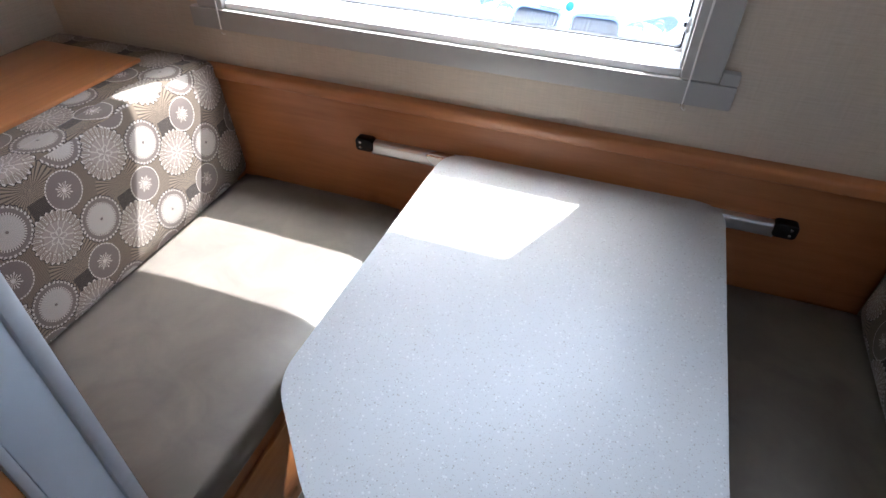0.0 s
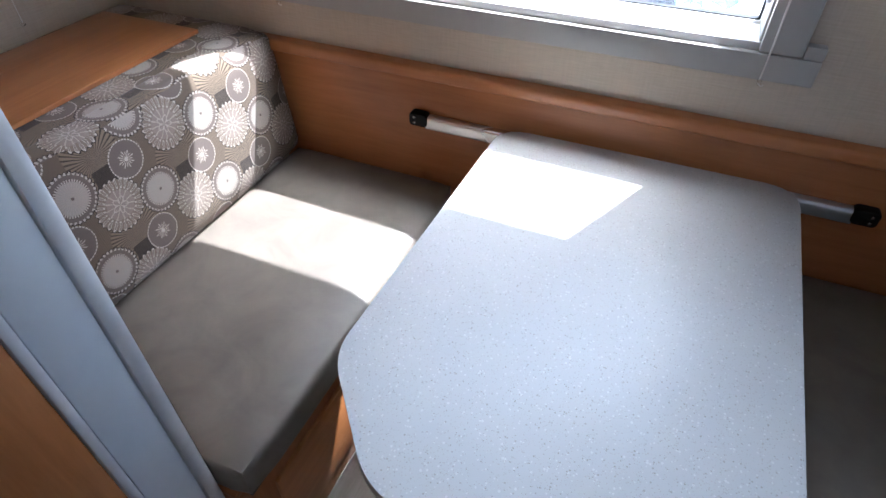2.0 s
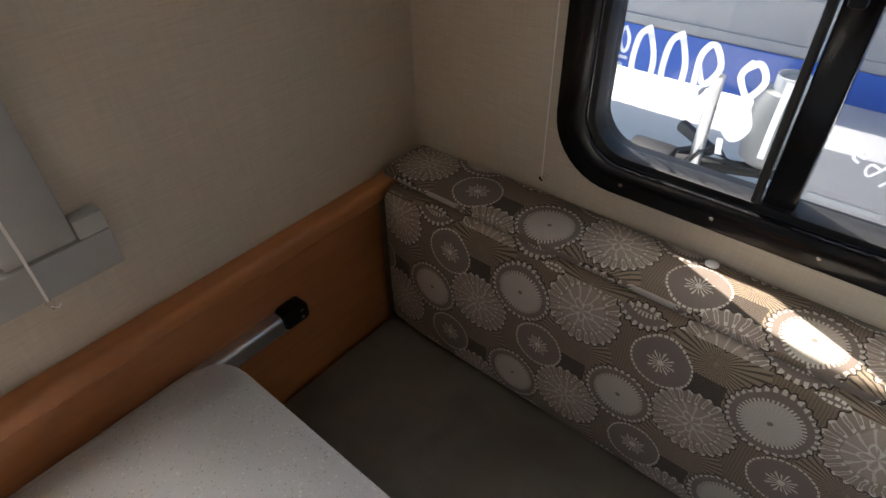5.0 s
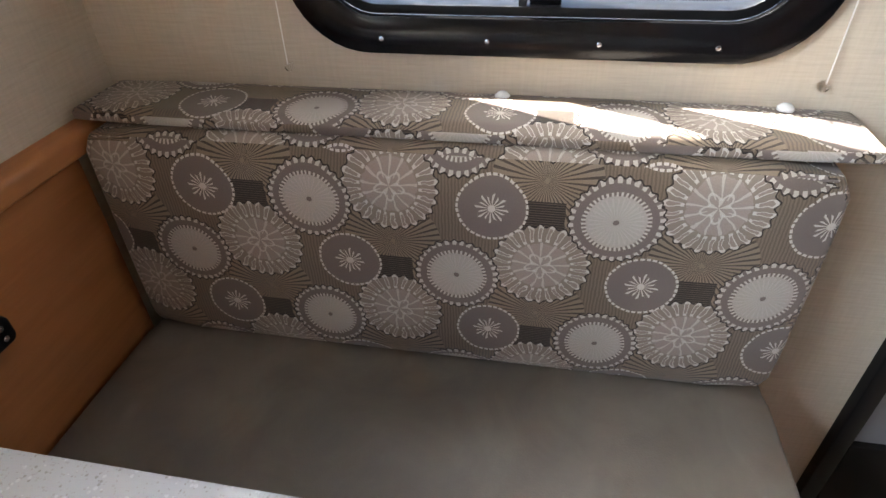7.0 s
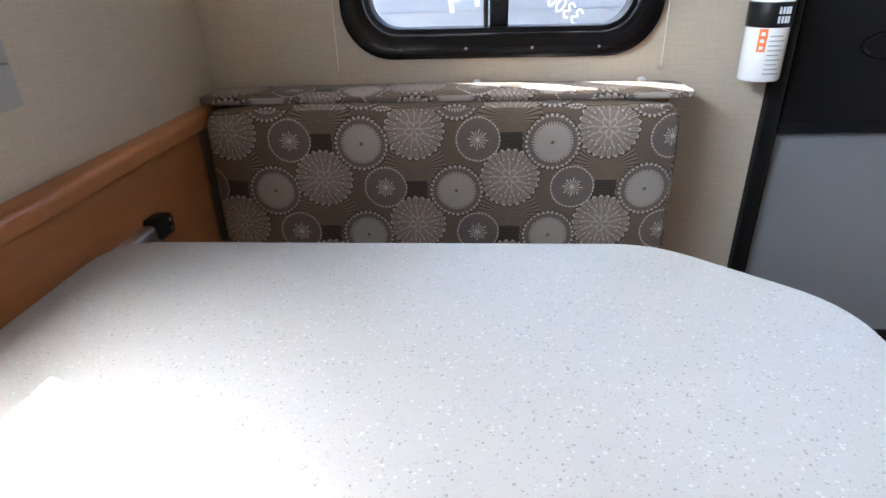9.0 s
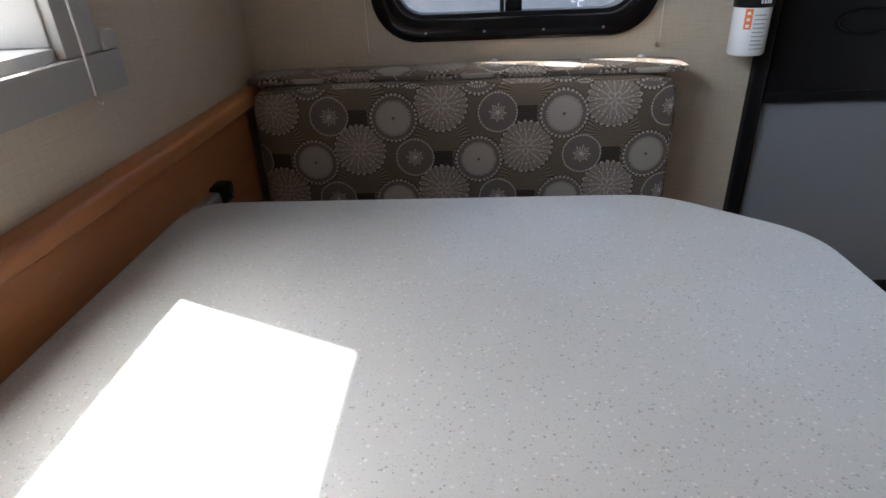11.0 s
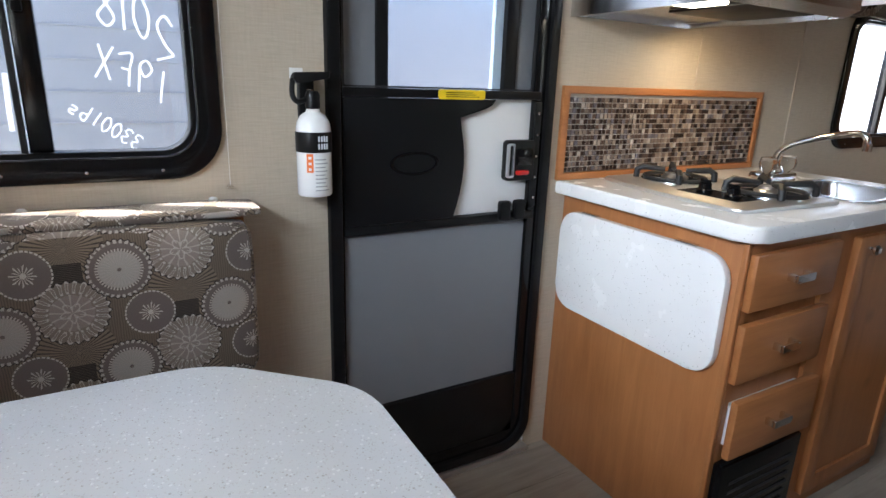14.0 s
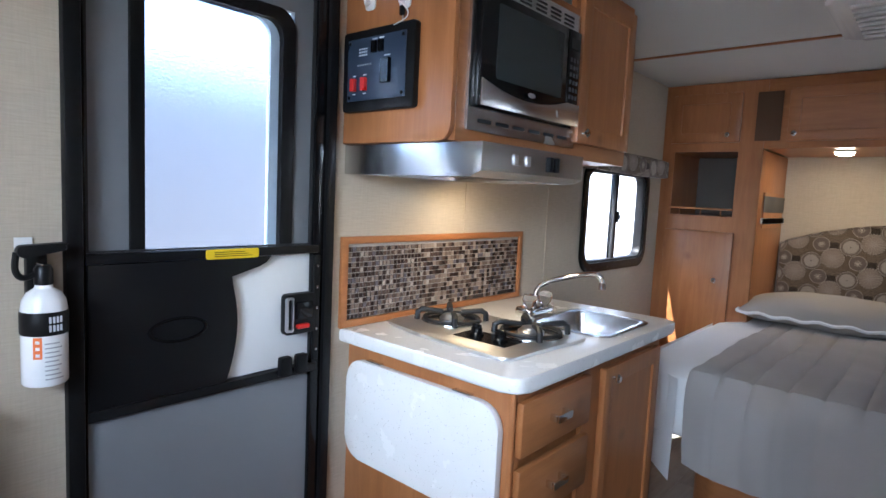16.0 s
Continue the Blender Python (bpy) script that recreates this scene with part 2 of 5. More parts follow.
def tile_glass(name):
    n = Nodes(name)
    info = n.tree.nodes.new("ShaderNodeObjectInfo")
    geo = n.tree.nodes.new("ShaderNodeNewGeometry")
    pick = n.m("FRACT", n.m("ADD", info.outputs["Random"], n.m("MULTIPLY", geo.outputs["Random Per Island"], 7.31)))
    ramp = n.add("ShaderNodeValToRGB", Fac=pick)
    ramp.color_ramp.interpolation = "CONSTANT"
    stops = [(0.0, (0.035, 0.022, 0.018)), (0.3, (0.10, 0.065, 0.05)), (0.5, (0.20, 0.15, 0.12)), (0.68, (0.32, 0.25, 0.20)), (0.84, (0.15, 0.13, 0.14)), (0.94, (0.45, 0.38, 0.32))]
    ramp.color_ramp.elements[0].color = (*stops[0][1], 1)
    ramp.color_ramp.elements[1].position, ramp.color_ramp.elements[1].color = stops[1][0], (*stops[1][1], 1)
    for at, tone in stops[2:]:
        ramp.color_ramp.elements.new(at).color = (*tone, 1)
    n.bump(n.noise(n.coords(), 60, 2), 0.1, 0.001)
    return n.done(ramp.outputs[0], 0.12, 0.0, 0.6)


def glass(name, rough=0.0, tint=(1, 1, 1), relief=0.0, scale=80.0):
    n = Nodes(name)
    if relief:
        n.bump(n.noise(n.coords(), scale, 3), relief, 0.002)
    return n.done(tint, rough, 0.0, 0.5, Transmission_Weight=1.0, IOR=1.2 if rough else 1.45)


def glow(name, colour, strength):
    n = Nodes(name)
    return n.done(colour, 0.4, 0.0, 0.5, Emission_Color=(*colour, 1), Emission_Strength=strength)


MAPLE = wood("maple_upright", (0.47, 0.196, 0.068), (0.29, 0.104, 0.033))
MAPLE_X = wood("maple_lengthwise", (0.47, 0.196, 0.068), (0.29, 0.104, 0.033), "x")
MAPLE_Y = wood("maple_crosswise", (0.47, 0.196, 0.068), (0.29, 0.104, 0.033), "y")
WALL = wallpaper("grasscloth_wallboard", (0.535, 0.458, 0.356))
TRIM = plain("greige_trim_paint", (0.36, 0.345, 0.32), 0.5, vary=0.1)
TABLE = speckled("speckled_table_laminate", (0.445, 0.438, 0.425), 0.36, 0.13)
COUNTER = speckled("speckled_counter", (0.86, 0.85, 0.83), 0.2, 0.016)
VINYL = vinyl("taupe_vinyl", (0.152, 0.130, 0.106))
FABRIC = flower_fabric("flower_fabric")
ALU = plain("brushed_aluminium", (0.62, 0.63, 0.65), 0.32, 1.0, vary=0.15, grain=160)
STEEL = plain("stainless_steel", (0.60, 0.60, 0.61), 0.24, 1.0, vary=0.14, grain=200)
CHROME = plain("chrome", (0.82, 0.83, 0.85), 0.07, 1.0, vary=0.04, relief=0)
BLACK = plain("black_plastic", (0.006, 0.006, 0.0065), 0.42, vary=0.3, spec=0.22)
GLOSS_BLACK = plain("glossy_black_plastic", (0.005, 0.005, 0.0055), 0.16, vary=0.2, relief=0.01, spec=0.3)
RUBBER = plain("black_rubber", (0.016, 0.016, 0.017), 0.62, vary=0.3)
IRON = plain("cast_iron", (0.018, 0.018, 0.019), 0.55, vary=0.3, relief=0.15)
WHITE = plain("white_paint", (0.76, 0.76, 0.75), 0.4, vary=0.06)
WHITE_GLOSS = plain("glossy_white_plastic", (0.80, 0.80, 0.79), 0.2, vary=0.05, relief=0.01)
CEILING = plain("ceiling_vinyl", (0.66, 0.66, 0.64), 0.6, vary=0.08, grain=240, relief=0.1)
SCREEN = plain("grey_screen_mesh", (0.175, 0.182, 0.195), 0.6, vary=0.12, grain=500, relief=0.2)
SCUFFED = plain("scuffed_edge_trim", (0.66, 0.68, 0.70), 0.42, 0.35, vary=0.3, grain=60)
GREY_PANEL = plain("pale_grey_laminate", (0.60, 0.645, 0.69), 0.33, vary=0.16, grain=30)
ORANGE = plain("orange_label", (0.75, 0.16, 0.03), 0.45)
YELLOW = plain("yellow_label", (0.80, 0.56, 0.01), 0.4)
RED = plain("red_plastic", (0.55, 0.02, 0.015), 0.3)
GREY_INK = plain("grey_ink", (0.35, 0.36, 0.37), 0.5)
KEY_PRINT = plain("dim_key_print", (0.07, 0.07, 0.075), 0.5)
SATIN = plain("satin_steel", (0.74, 0.74, 0.74), 0.40, 1.0, vary=0.08, grain=200)
PALE_INK = plain("pale_ink", (0.65, 0.67, 0.70), 0.5)
MARKER = plain("white_window_marker", (0.85, 0.85, 0.85), 0.7, vary=0.2)
thin = MARKER.node_tree.nodes.new("ShaderNodeBsdfTranslucent")
thin.inputs[0].default_value = (0.9, 0.9, 0.9, 1)
both = MARKER.node_tree.nodes.new("ShaderNodeMixShader")
both.inputs[0].default_value = 0.75
MARKER.node_tree.links.new(MARKER.node_tree.nodes["Principled BSDF"].outputs[0], both.inputs[1])
MARKER.node_tree.links.new(thin.outputs[0], both.inputs[2])
MARKER.node_tree.links.new(both.outputs[0], MARKER.node_tree.nodes["Material Output"].inputs[0])
GROUT = plain("tile_grout", (0.42, 0.38, 0.33), 0.8)
TILE = tile_glass("mosaic_glass")
PANE = glass("window_glass")
TINTED = glass("tinted_window_glass", 0.0, (0.56, 0.57, 0.58))
FROST = glass("frosted_glass", 0.16, (0.64, 0.66, 0.70), 1.0, 200.0)
CLEAR = glass("clear_acrylic", 0.08, (0.95, 0.95, 0.95))
CORD = plain("white_cord", (0.72, 0.70, 0.66), 0.7)
SHEET = plain("white_cotton", (0.78, 0.78, 0.78), 0.85, vary=0.06, grain=300, relief=0.2)
QUILT = plain("grey_quilt_cotton", (0.40, 0.375, 0.355), 0.88, vary=0.12, grain=400, relief=0.3)
PILLOW = plain("taupe_pillow_cotton", (0.37, 0.34, 0.31), 0.88, vary=0.1, grain=400, relief=0.3)
PLANK = wood("weathered_oak_plank", (0.42, 0.37, 0.31), (0.21, 0.18, 0.15), "y", 0.5)
CONCRETE = plain("lot_concrete", (0.50, 0.49, 0.465), 0.85, vary=0.2, grain=14, relief=0.3, big=0.4)
TYRE = plain("tyre_rubber", (0.02, 0.02, 0.021), 0.8)
CAR_PAINT = plain("white_car_paint", (0.78, 0.78, 0.78), 0.16, vary=0.02, relief=0, Coat_Weight=0.6)
CAR_DARK = plain("dark_car_trim", (0.03, 0.035, 0.045), 0.35)
CAR_GLASS = plain("tinted_car_glass", (0.02, 0.025, 0.03), 0.05, relief=0)
GREY_SIDING = plain("grey_fibreglass_siding", (0.30, 0.30, 0.31), 0.4, vary=0.1, big=0.8)
SIDING = plain("white_fibreglass_siding", (0.70, 0.70, 0.69), 0.35, vary=0.08, big=0.8)
BLUE_BAND = plain("blue_vinyl_band", (0.02, 0.10, 0.42), 0.4, vary=0.15, big=1.5)
PUCK = glow("lamp_diffuser", (1.0, 0.82, 0.55), 9.0)
HOOD_LENS = glow("hood_lamp_lens", (1.0, 0.86, 0.66), 3.0)


# ---------------------------------------------------------------- mesh helpers
ORIGIN = {}


def thing(name, at, label, category, group="", kind=""):
    ob = new(name)
    ob.location = at
    ob.empty_display_size = 0.05
    ORIGIN[ob.name] = Vector(at)
    return tagged(ob, label, category, group, kind)


def mesh_of(name, bm, material, origin, smooth=True):
    bmesh.ops.recalc_face_normals(bm, faces=bm.faces)
    layer = bm.loops.layers.uv.new("metres")
    for face in bm.faces:
        face.smooth = smooth
        k = max(range(3), key=lambda i: abs(face.normal[i]))
        for loop in face.loops:
            c = loop.vert.co
            loop[layer].uv = ((c.y, c.z), (c.x, c.z), (c.y, c.x + 0.72))[k]
    bmesh.ops.translate(bm, verts=bm.verts, vec=-Vector(origin))
    data = bpy.data.meshes.new(name)
    bm.to_mesh(data)
    bm.free()
    if smooth:
        data.set_sharp_from_angle(angle=radians(38))
    data.materials.append(material)
    return data


def part(name, bm, material, parent, label="", smooth=True):
    """One mesh object under a thing or a part; bm is in world metres."""
    at = ORIGIN[parent.name]
    ob = new(name, mesh_of(name, bm, material, at, smooth))
    ob.parent = parent
    ORIGIN[ob.name] = at
    return tagged(ob, label)


def solid(name, bm, material, label, category="", kind="", group="", smooth=True, at=None):
    """A thing, or a piece of the setting, of one mesh."""
    if at is None:
        xs = [v.co for v in bm.verts]
        at = Vector(((min(c.x for c in xs) + max(c.x for c in xs)) / 2, (min(c.y for c in xs) + max(c.y for c in xs)) / 2, min(c.z for c in xs)))
    ob = new(name, mesh_of(name, bm, material, at, smooth))
    ob.location = at
    ORIGIN[ob.name] = Vector(at)
    return tagged(ob, label, category, group, kind)


def box(x0, x1, y0, y1, z0, z1, bevel=0.0, seg=2, bm=None):
    bm = bm or bmesh.new()
    made = bmesh.ops.create_cube(bm, size=1)["verts"]
    for v in made:
        v.co = Vector((x0 if v.co.x < 0 else x1, y0 if v.co.y < 0 else y1, z0 if v.co.z < 0 else z1))
    if bevel:
        edges = list({e for v in made for e in v.link_edges})
        bmesh.ops.bevel(bm, geom=edges, offset=bevel, segments=seg, profile=0.5, affect="EDGES")
    return bm


def spot(axis, a, u, v):
    return {"x": (a, u, v), "y": (u, a, v), "z": (u, v, a)}[axis]


def prism(outline, axis, a0, a1, bevel=0.0, seg=2, bm=None):
    """A flat outline drawn out along an axis."""
    bm = bm or bmesh.new()
    lo = [bm.verts.new(spot(axis, a0, u, v)) for u, v in outline]
    hi = [bm.verts.new(spot(axis, a1, u, v)) for u, v in outline]
    n = len(outline)
    faces = [bm.faces.new(lo), bm.faces.new(hi[::-1])]
    for i in range(n):
        bm.faces.new((lo[i], hi[i], hi[(i + 1) % n], lo[(i + 1) % n]))
    if bevel:
        edges = list({e for f in faces for e in f.edges})
        bmesh.ops.bevel(bm, geom=edges, offset=bevel, segments=seg, profile=0.5, affect="EDGES")
    return bm


def round_rect(u0, u1, v0, v1, r, n=6):
    pts = []
    for cu, cv, start in ((u1 - r, v1 - r, 0), (u0 + r, v1 - r, 90), (u0 + r, v0 + r, 180), (u1 - r, v0 + r, 270)):
        for i in range(n + 1):
            a = radians(start + 90 * i / n)
            pts.append((cu + r * math.cos(a), cv + r * math.sin(a)))
    return pts


def soften(outline, radii, n=5):
    """Rounds the corners of an outline, each by its radius."""
    pts, count = [], len(outline)
    for i, (p, r) in enumerate(zip(outline, radii)):
        p, a, b = Vector(p), Vector(outline[i - 1]), Vector(outline[(i + 1) % count])
        if r <= 0:
            pts.append(tuple(p))
            continue
        s, e = p + (a - p).normalized() * r, p + (b - p).normalized() * r
        for k in range(n + 1):
            t = k / n
            pts.append(tuple((1 - t) ** 2 * s + 2 * t * (1 - t) * p + t * t * e))
    return pts


def ring(outer, inner, axis, a0, a1, bevel=0.0, bm=None):
    """A frame between two outlines of as many points."""
    bm = bm or bmesh.new()
    n = len(outer)
    rows = [[bm.verts.new(spot(axis, a, u, v)) for u, v in line] for a, line in ((a0, outer), (a1, outer), (a1, inner), (a0, inner))]
    for k in range(4):
        for i in range(n):
            j = (i + 1) % n
            bm.faces.new((rows[k][i], rows[k][j], rows[(k + 1) % 4][j], rows[(k + 1) % 4][i]))
    if bevel:
        edges = [e for k in (0, 1, 2, 3) for i in range(n) for e in rows[k][i].link_edges if e.other_vert(rows[k][i]) == rows[k][(i + 1) % n]]
        bmesh.ops.bevel(bm, geom=edges, offset=bevel, segments=2, profile=0.5, affect="EDGES")
    return bm


def lathe(profile, place, axis="z", n=24, bm=None):
    """A turned shape: (radius, height) pairs about an axis."""
    bm = bm or bmesh.new()
    rings = []
    for r, h in profile:
        row = []
        for i in range(n):
            a = 2 * math.pi * i / n
            u, v = max(r, 1e-5) * math.cos(a), max(r, 1e-5) * math.sin(a)
            row.append(bm.verts.new(Vector(place) + Vector(spot(axis, h, u, v))))
        rings.append(row)
    for a, b in zip(rings, rings[1:]):
        for i in range(n):
            bm.faces.new((a[i], a[(i + 1) % n], b[(i + 1) % n], b[i]))
    bm.faces.new(rings[0])
    bm.faces.new(rings[-1][::-1])
    return bm


def tube(points, r, n=10, bm=None, radii=None):
    """A round bar through points."""
    bm = bm or bmesh.new()
    pts = [Vector(p) for p in points]
    rows, side = [], None
    for i, p in enumerate(pts):
        way = (pts[min(i + 1, len(pts) - 1)] - pts[max(i - 1, 0)]).normalized()
        side = way.orthogonal().normalized() if side is None else (side - way * side.dot(way)).normalized()
        up = way.cross(side)
        rr = radii[i] if radii else r
        rows.append([bm.verts.new(p + rr * (math.cos(2 * math.pi * k / n) * side + math.sin(2 * math.pi * k / n) * up)) for k in range(n)])
    for a, b in zip(rows, rows[1:]):
        for k in range(n):
            bm.faces.new((a[k], a[(k + 1) % n], b[(k + 1) % n], b[k]))
    bm.faces.new(rows[0])
    bm.faces.new(rows[-1][::-1])
    return bm


def curve_points(keys, n=6):
    """Points of a smooth line through keys."""
    keys, out = [Vector(k) for k in keys], []
    for i in range(len(keys) - 1):
        a, b, c, d = keys[max(i - 1, 0)], keys[i], keys[i + 1], keys[min(i + 2, len(keys) - 1)]
        for k in range(n):
            t = k / n
            out.append(0.5 * (2 * b + (c - a) * t + (2 * a - 5 * b + 4 * c - d) * t * t + (3 * b - a - 3 * c + d) * t ** 3))
    return out + [keys[-1]]


def sheet(us, vs, place, bm=None):
    """A grid of points place(u, v), as one skin."""
    bm = bm or bmesh.new()
    rows = [[bm.verts.new(place(u, v)) for v in vs] for u in us]
    for i in range(len(us) - 1):
        for j in range(len(vs) - 1):
            bm.faces.new((rows[i][j], rows[i + 1][j], rows[i + 1][j + 1], rows[i][j + 1]))
    return bm


def wall_with_openings(axis, a0, a1, us, vs, holes):
    """A wall slab with openings cut right through it."""
    us = sorted(set(us) | {u for h in holes for u in h[:2]})
    vs = sorted(set(vs) | {v for h in holes for v in h[2:]})
    full = {(i, j) for i in range(len(us) - 1) for j in range(len(vs) - 1)
            if not any(h[0] <= us[i] < h[1] and h[2] <= vs[j] < h[3] for h in holes)}
    bm, made = bmesh.new(), {}

    def vert(a, i, j):
        key = (a, i, j)
        if key not in made:
            made[key] = bm.verts.new(spot(axis, a, us[i], vs[j]))
        return made[key]

    for i, j in full:
        for a in (a0, a1):
            bm.faces.new([vert(a, i + p, j + q) for p, q in ((0, 0), (1, 0), (1, 1), (0, 1))])
        for di, dj, (p, q), (r, s) in ((-1, 0, (0, 0), (0, 1)), (1, 0, (1, 0), (1, 1)), (0, -1, (0, 0), (1, 0)), (0, 1, (0, 1), (1, 1))):
            if (i + di, j + dj) not in full:
                bm.faces.new((vert(a0, i + p, j + q), vert(a1, i + p, j + q), vert(a1, i + r, j + s), vert(a0, i + r, j + s)))
    return bm


def cushion(x0, x1, y0, y1, z0, z1, r=0.03, puff=0.008, seed=1):
    """A stuffed box: rounded edges, slightly swollen and uneven faces."""
    bm = box(x0, x1, y0, y1, z0, z1)
    bmesh.ops.subdivide_edges(bm, edges=bm.edges[:], cuts=11, use_grid_fill=True)
    lo, hi = Vector((x0, y0, z0)), Vector((x1, y1, z1))
    mid, half = (lo + hi) / 2, (hi - lo) / 2
    rnd = random.Random(seed)
    ph = [rnd.uniform(0, 6.28) for _ in range(6)]
    for v in bm.verts:
        d = v.co - mid
        core = Vector([max(-half[k] + r, min(half[k] - r, d[k])) for k in range(3)])
        off = d - core
        if off.length > 1e-9:
            off = off.normalized() * r
        v.co = mid + core + off
        q = [d[k] / half[k] for k in range(3)]
        for k in range(3):
            others = [q[m] for m in range(3) if m != k]
            swell = (1 - others[0] ** 4) * (1 - others[1] ** 4) * q[k] ** 3
            v.co[k] += puff * swell * (1 + 0.4 * math.sin(9 * v.co.x + ph[k]) * math.sin(8 * v.co.y + ph[k + 3]))
    return bm


# ---------------------------------------------------------------- the shell
WX, LY, CZ = -2.46, -4.99, 2.03            # street-side wall, front wall, ceiling
OPEN_R = (-1.829, -0.690, 1.068, 1.82)       # rear window
OPEN_2 = (-0.924, -0.337, 1.004, 1.62)      # slider over the dinette, curb side (y, z)
OPEN_D = (-1.857, -1.188, 0.02, 1.97)       # entry door
OPEN_3 = (-4.123, -3.39, 0.998, 1.50)        # slider by the bed
OPEN_5 = (-4.20, -3.40, 0.96, 1.52)        # slider across from the bed

solid("floor", box(WX - 0.1, 0.1, LY - 0.1, 0.1, -0.06, -0.004), PLANK, "subfloor of a travel trailer under vinyl planks", kind="structure")
solid("wall_rear", wall_with_openings("y", 0.0, 0.10, (WX - 0.1, 0.1), (-0.004, CZ), [OPEN_R]), WALL, "beige grasscloth-print wallboard around the rear window", kind="structure", smooth=False)
solid("wall_curb", wall_with_openings("x", 0.0, 0.05, (LY, 0.0), (-0.004, CZ), [OPEN_2, OPEN_D, OPEN_3]), WALL, "beige grasscloth-print wallboard with door and two windows", kind="structure", smooth=False)
solid("wall_street", wall_with_openings("x", WX - 0.05, WX, (LY, 0.0), (-0.004, CZ), [OPEN_5]), WALL, "beige grasscloth-print wallboard of the street side", kind="structure", smooth=False)
solid("wall_front", box(WX - 0.1, 0.1, LY - 0.06, LY, -0.004, CZ), WALL, "beige grasscloth-print wallboard behind the bed", kind="structure", smooth=False)
solid("ceiling", box(WX - 0.1, 0.1, LY - 0.06, 0.10, CZ, CZ + 0.06), CEILING, "off-white vinyl ceiling panel", kind="structure", smooth=False)
for at in (-2.05, -3.61):
    solid("ceiling_trim", box(WX + 0.002, -0.002, at - 0.012, at + 0.012, CZ - 0.008, CZ - 0.0005, 0.003), MAPLE_X, "thin brown batten over a ceiling joint", kind="structure")
for a in (-2.475, -3.05):
    solid("wall_batten", box(-0.004, -0.0005, a - 0.006, a + 0.006, 0.02, CZ - 0.002), WALL, "wallboard joint strip in matching beige", kind="structure")


def rounded_slider(name, y0, y1, z0, z1, x, inward, label, panes):
    """A black radius-corner sliding window in a side wall: inner ring, outer ring, sash bars and panes."""
    w = thing(name, (x, (y0 + y1) / 2, z0), label, "window", kind="structure")
    s = inward
    outer, inner = round_rect(y0 - 0.032, y1 + 0.032, z0 - 0.032, z1 + 0.032, 0.105, 10), round_rect(y0 + 0.016, y1 - 0.016, z0 + 0.016, z1 - 0.016, 0.07, 10)
    part("window_frame", ring(outer, inner, "x", x + s * 0.001, x + s * 0.014, 0.004), GLOSS_BLACK, w)
    lip = round_rect(y0 + 0.028, y1 - 0.028, z0 + 0.028, z1 - 0.028, 0.06, 10)
    part("inner_channel", ring(inner, lip, "x", x - s * 0.045, x + s * 0.006, 0.002), BLACK, w)
    mid = (y0 + y1) / 2
    part("mullion", box(min(x - s * 0.036, x - s * 0.004), max(x - s * 0.036, x - s * 0.004), mid - 0.019, mid + 0.019, z0 + 0.02, z1 - 0.02, 0.003), GLOSS_BLACK, w)
    part("slide_bar", box(min(x - s * 0.012, x + s * 0.004), max(x - s * 0.012, x + s * 0.004), mid + 0.022, mid + 0.032, z0 + 0.02, z1 - 0.02, 0.002), RUBBER, w)
    latch = part("latch", box(min(x, x + s * 0.016), max(x, x + s * 0.016), mid - 0.005, mid + 0.012, (z0 + z1) / 2 - 0.03, (z0 + z1) / 2 + 0.03, 0.003), BLACK, w)
    part("finger_tab", box(min(x + s * 0.012, x + s * 0.024), max(x + s * 0.012, x + s * 0.024), mid - 0.002, mid + 0.009, (z0 + z1) / 2 - 0.012, (z0 + z1) / 2 + 0.012, 0.002), BLACK, latch)
    for a, b, d in ((y0 + 0.02, mid, 0.034), (mid, y1 - 0.02, 0.024)):
        p = part("pane", box(min(x - s * d, x - s * (d + 0.003)), max(x - s * d, x - s * (d + 0.003)), a, b, z0 + 0.02, z1 - 0.02), panes, w)
        p.visible_shadow = False
    for k in range(4):
        a = y0 + 0.09 + (y1 - y0 - 0.18) * k / 3
        part("screw", lathe([(0.0032, 0), (0.0032, s * 0.0012), (0.0015, s * 0.002)], (x + s * 0.0135, a, z0 - 0.012), "x", 8), STEEL, w)
    return w


window_2 = rounded_slider("window_2", OPEN_2[0], OPEN_2[1], OPEN_2[2], OPEN_2[3], 0.0, -1, "black-framed sliding window with prices in white marker on the glass", TINTED)
window_3 = rounded_slider("window_3", OPEN_3[0], OPEN_3[1], OPEN_3[2], OPEN_3[3], 0.0, -1, "black-framed sliding window beside the bed", PANE)
window_4 = rounded_slider("window_4", OPEN_5[0], OPEN_5[1], OPEN_5[2], OPEN_5[3], WX, 1, "black-framed sliding window on the street side of the bed", PANE)

# rear window: deep sill and jambs, boarded trim with horns, glass far out
x0, x1, z0, z1 = OPEN_R
window_1 = thing("window_1", ((x0 + x1) / 2, 0.0, z0), "wide rear window in a greige painted trim with a deep sill", "window", kind="structure")
part("window_sill", box(x0 - 0.0, x1 + 0.0, -0.008, 0.094, z0 - 0.014, z0 + 0.003, 0.002), WHITE, window_1)
part("jamb", box(x1 - 0.004, x1 + 0.010, -0.006, 0.094, z0 + 0.004, z1, 0.002), TRIM, window_1)
part("jamb", box(x0 - 0.010, x0 + 0.004, -0.006, 0.094, z0 + 0.004, z1, 0.002), TRIM, window_1)
part("head_lining", box(x0 + 0.005, x1 - 0.005, -0.006, 0.094, z1 - 0.004, z1 + 0.010, 0.002), TRIM, window_1)
part("trim_board", box(x0 - 0.105, x1 + 0.116, -0.024, -0.0005, z0 - 0.066, z0 - 0.013, 0.003), TRIM, window_1)
part("trim_horn", box(x1 + 0.0805, x1 + 0.116, -0.024, -0.0005, z0 - 0.0125, z0 + 0.014, 0.003), TRIM, window_1)
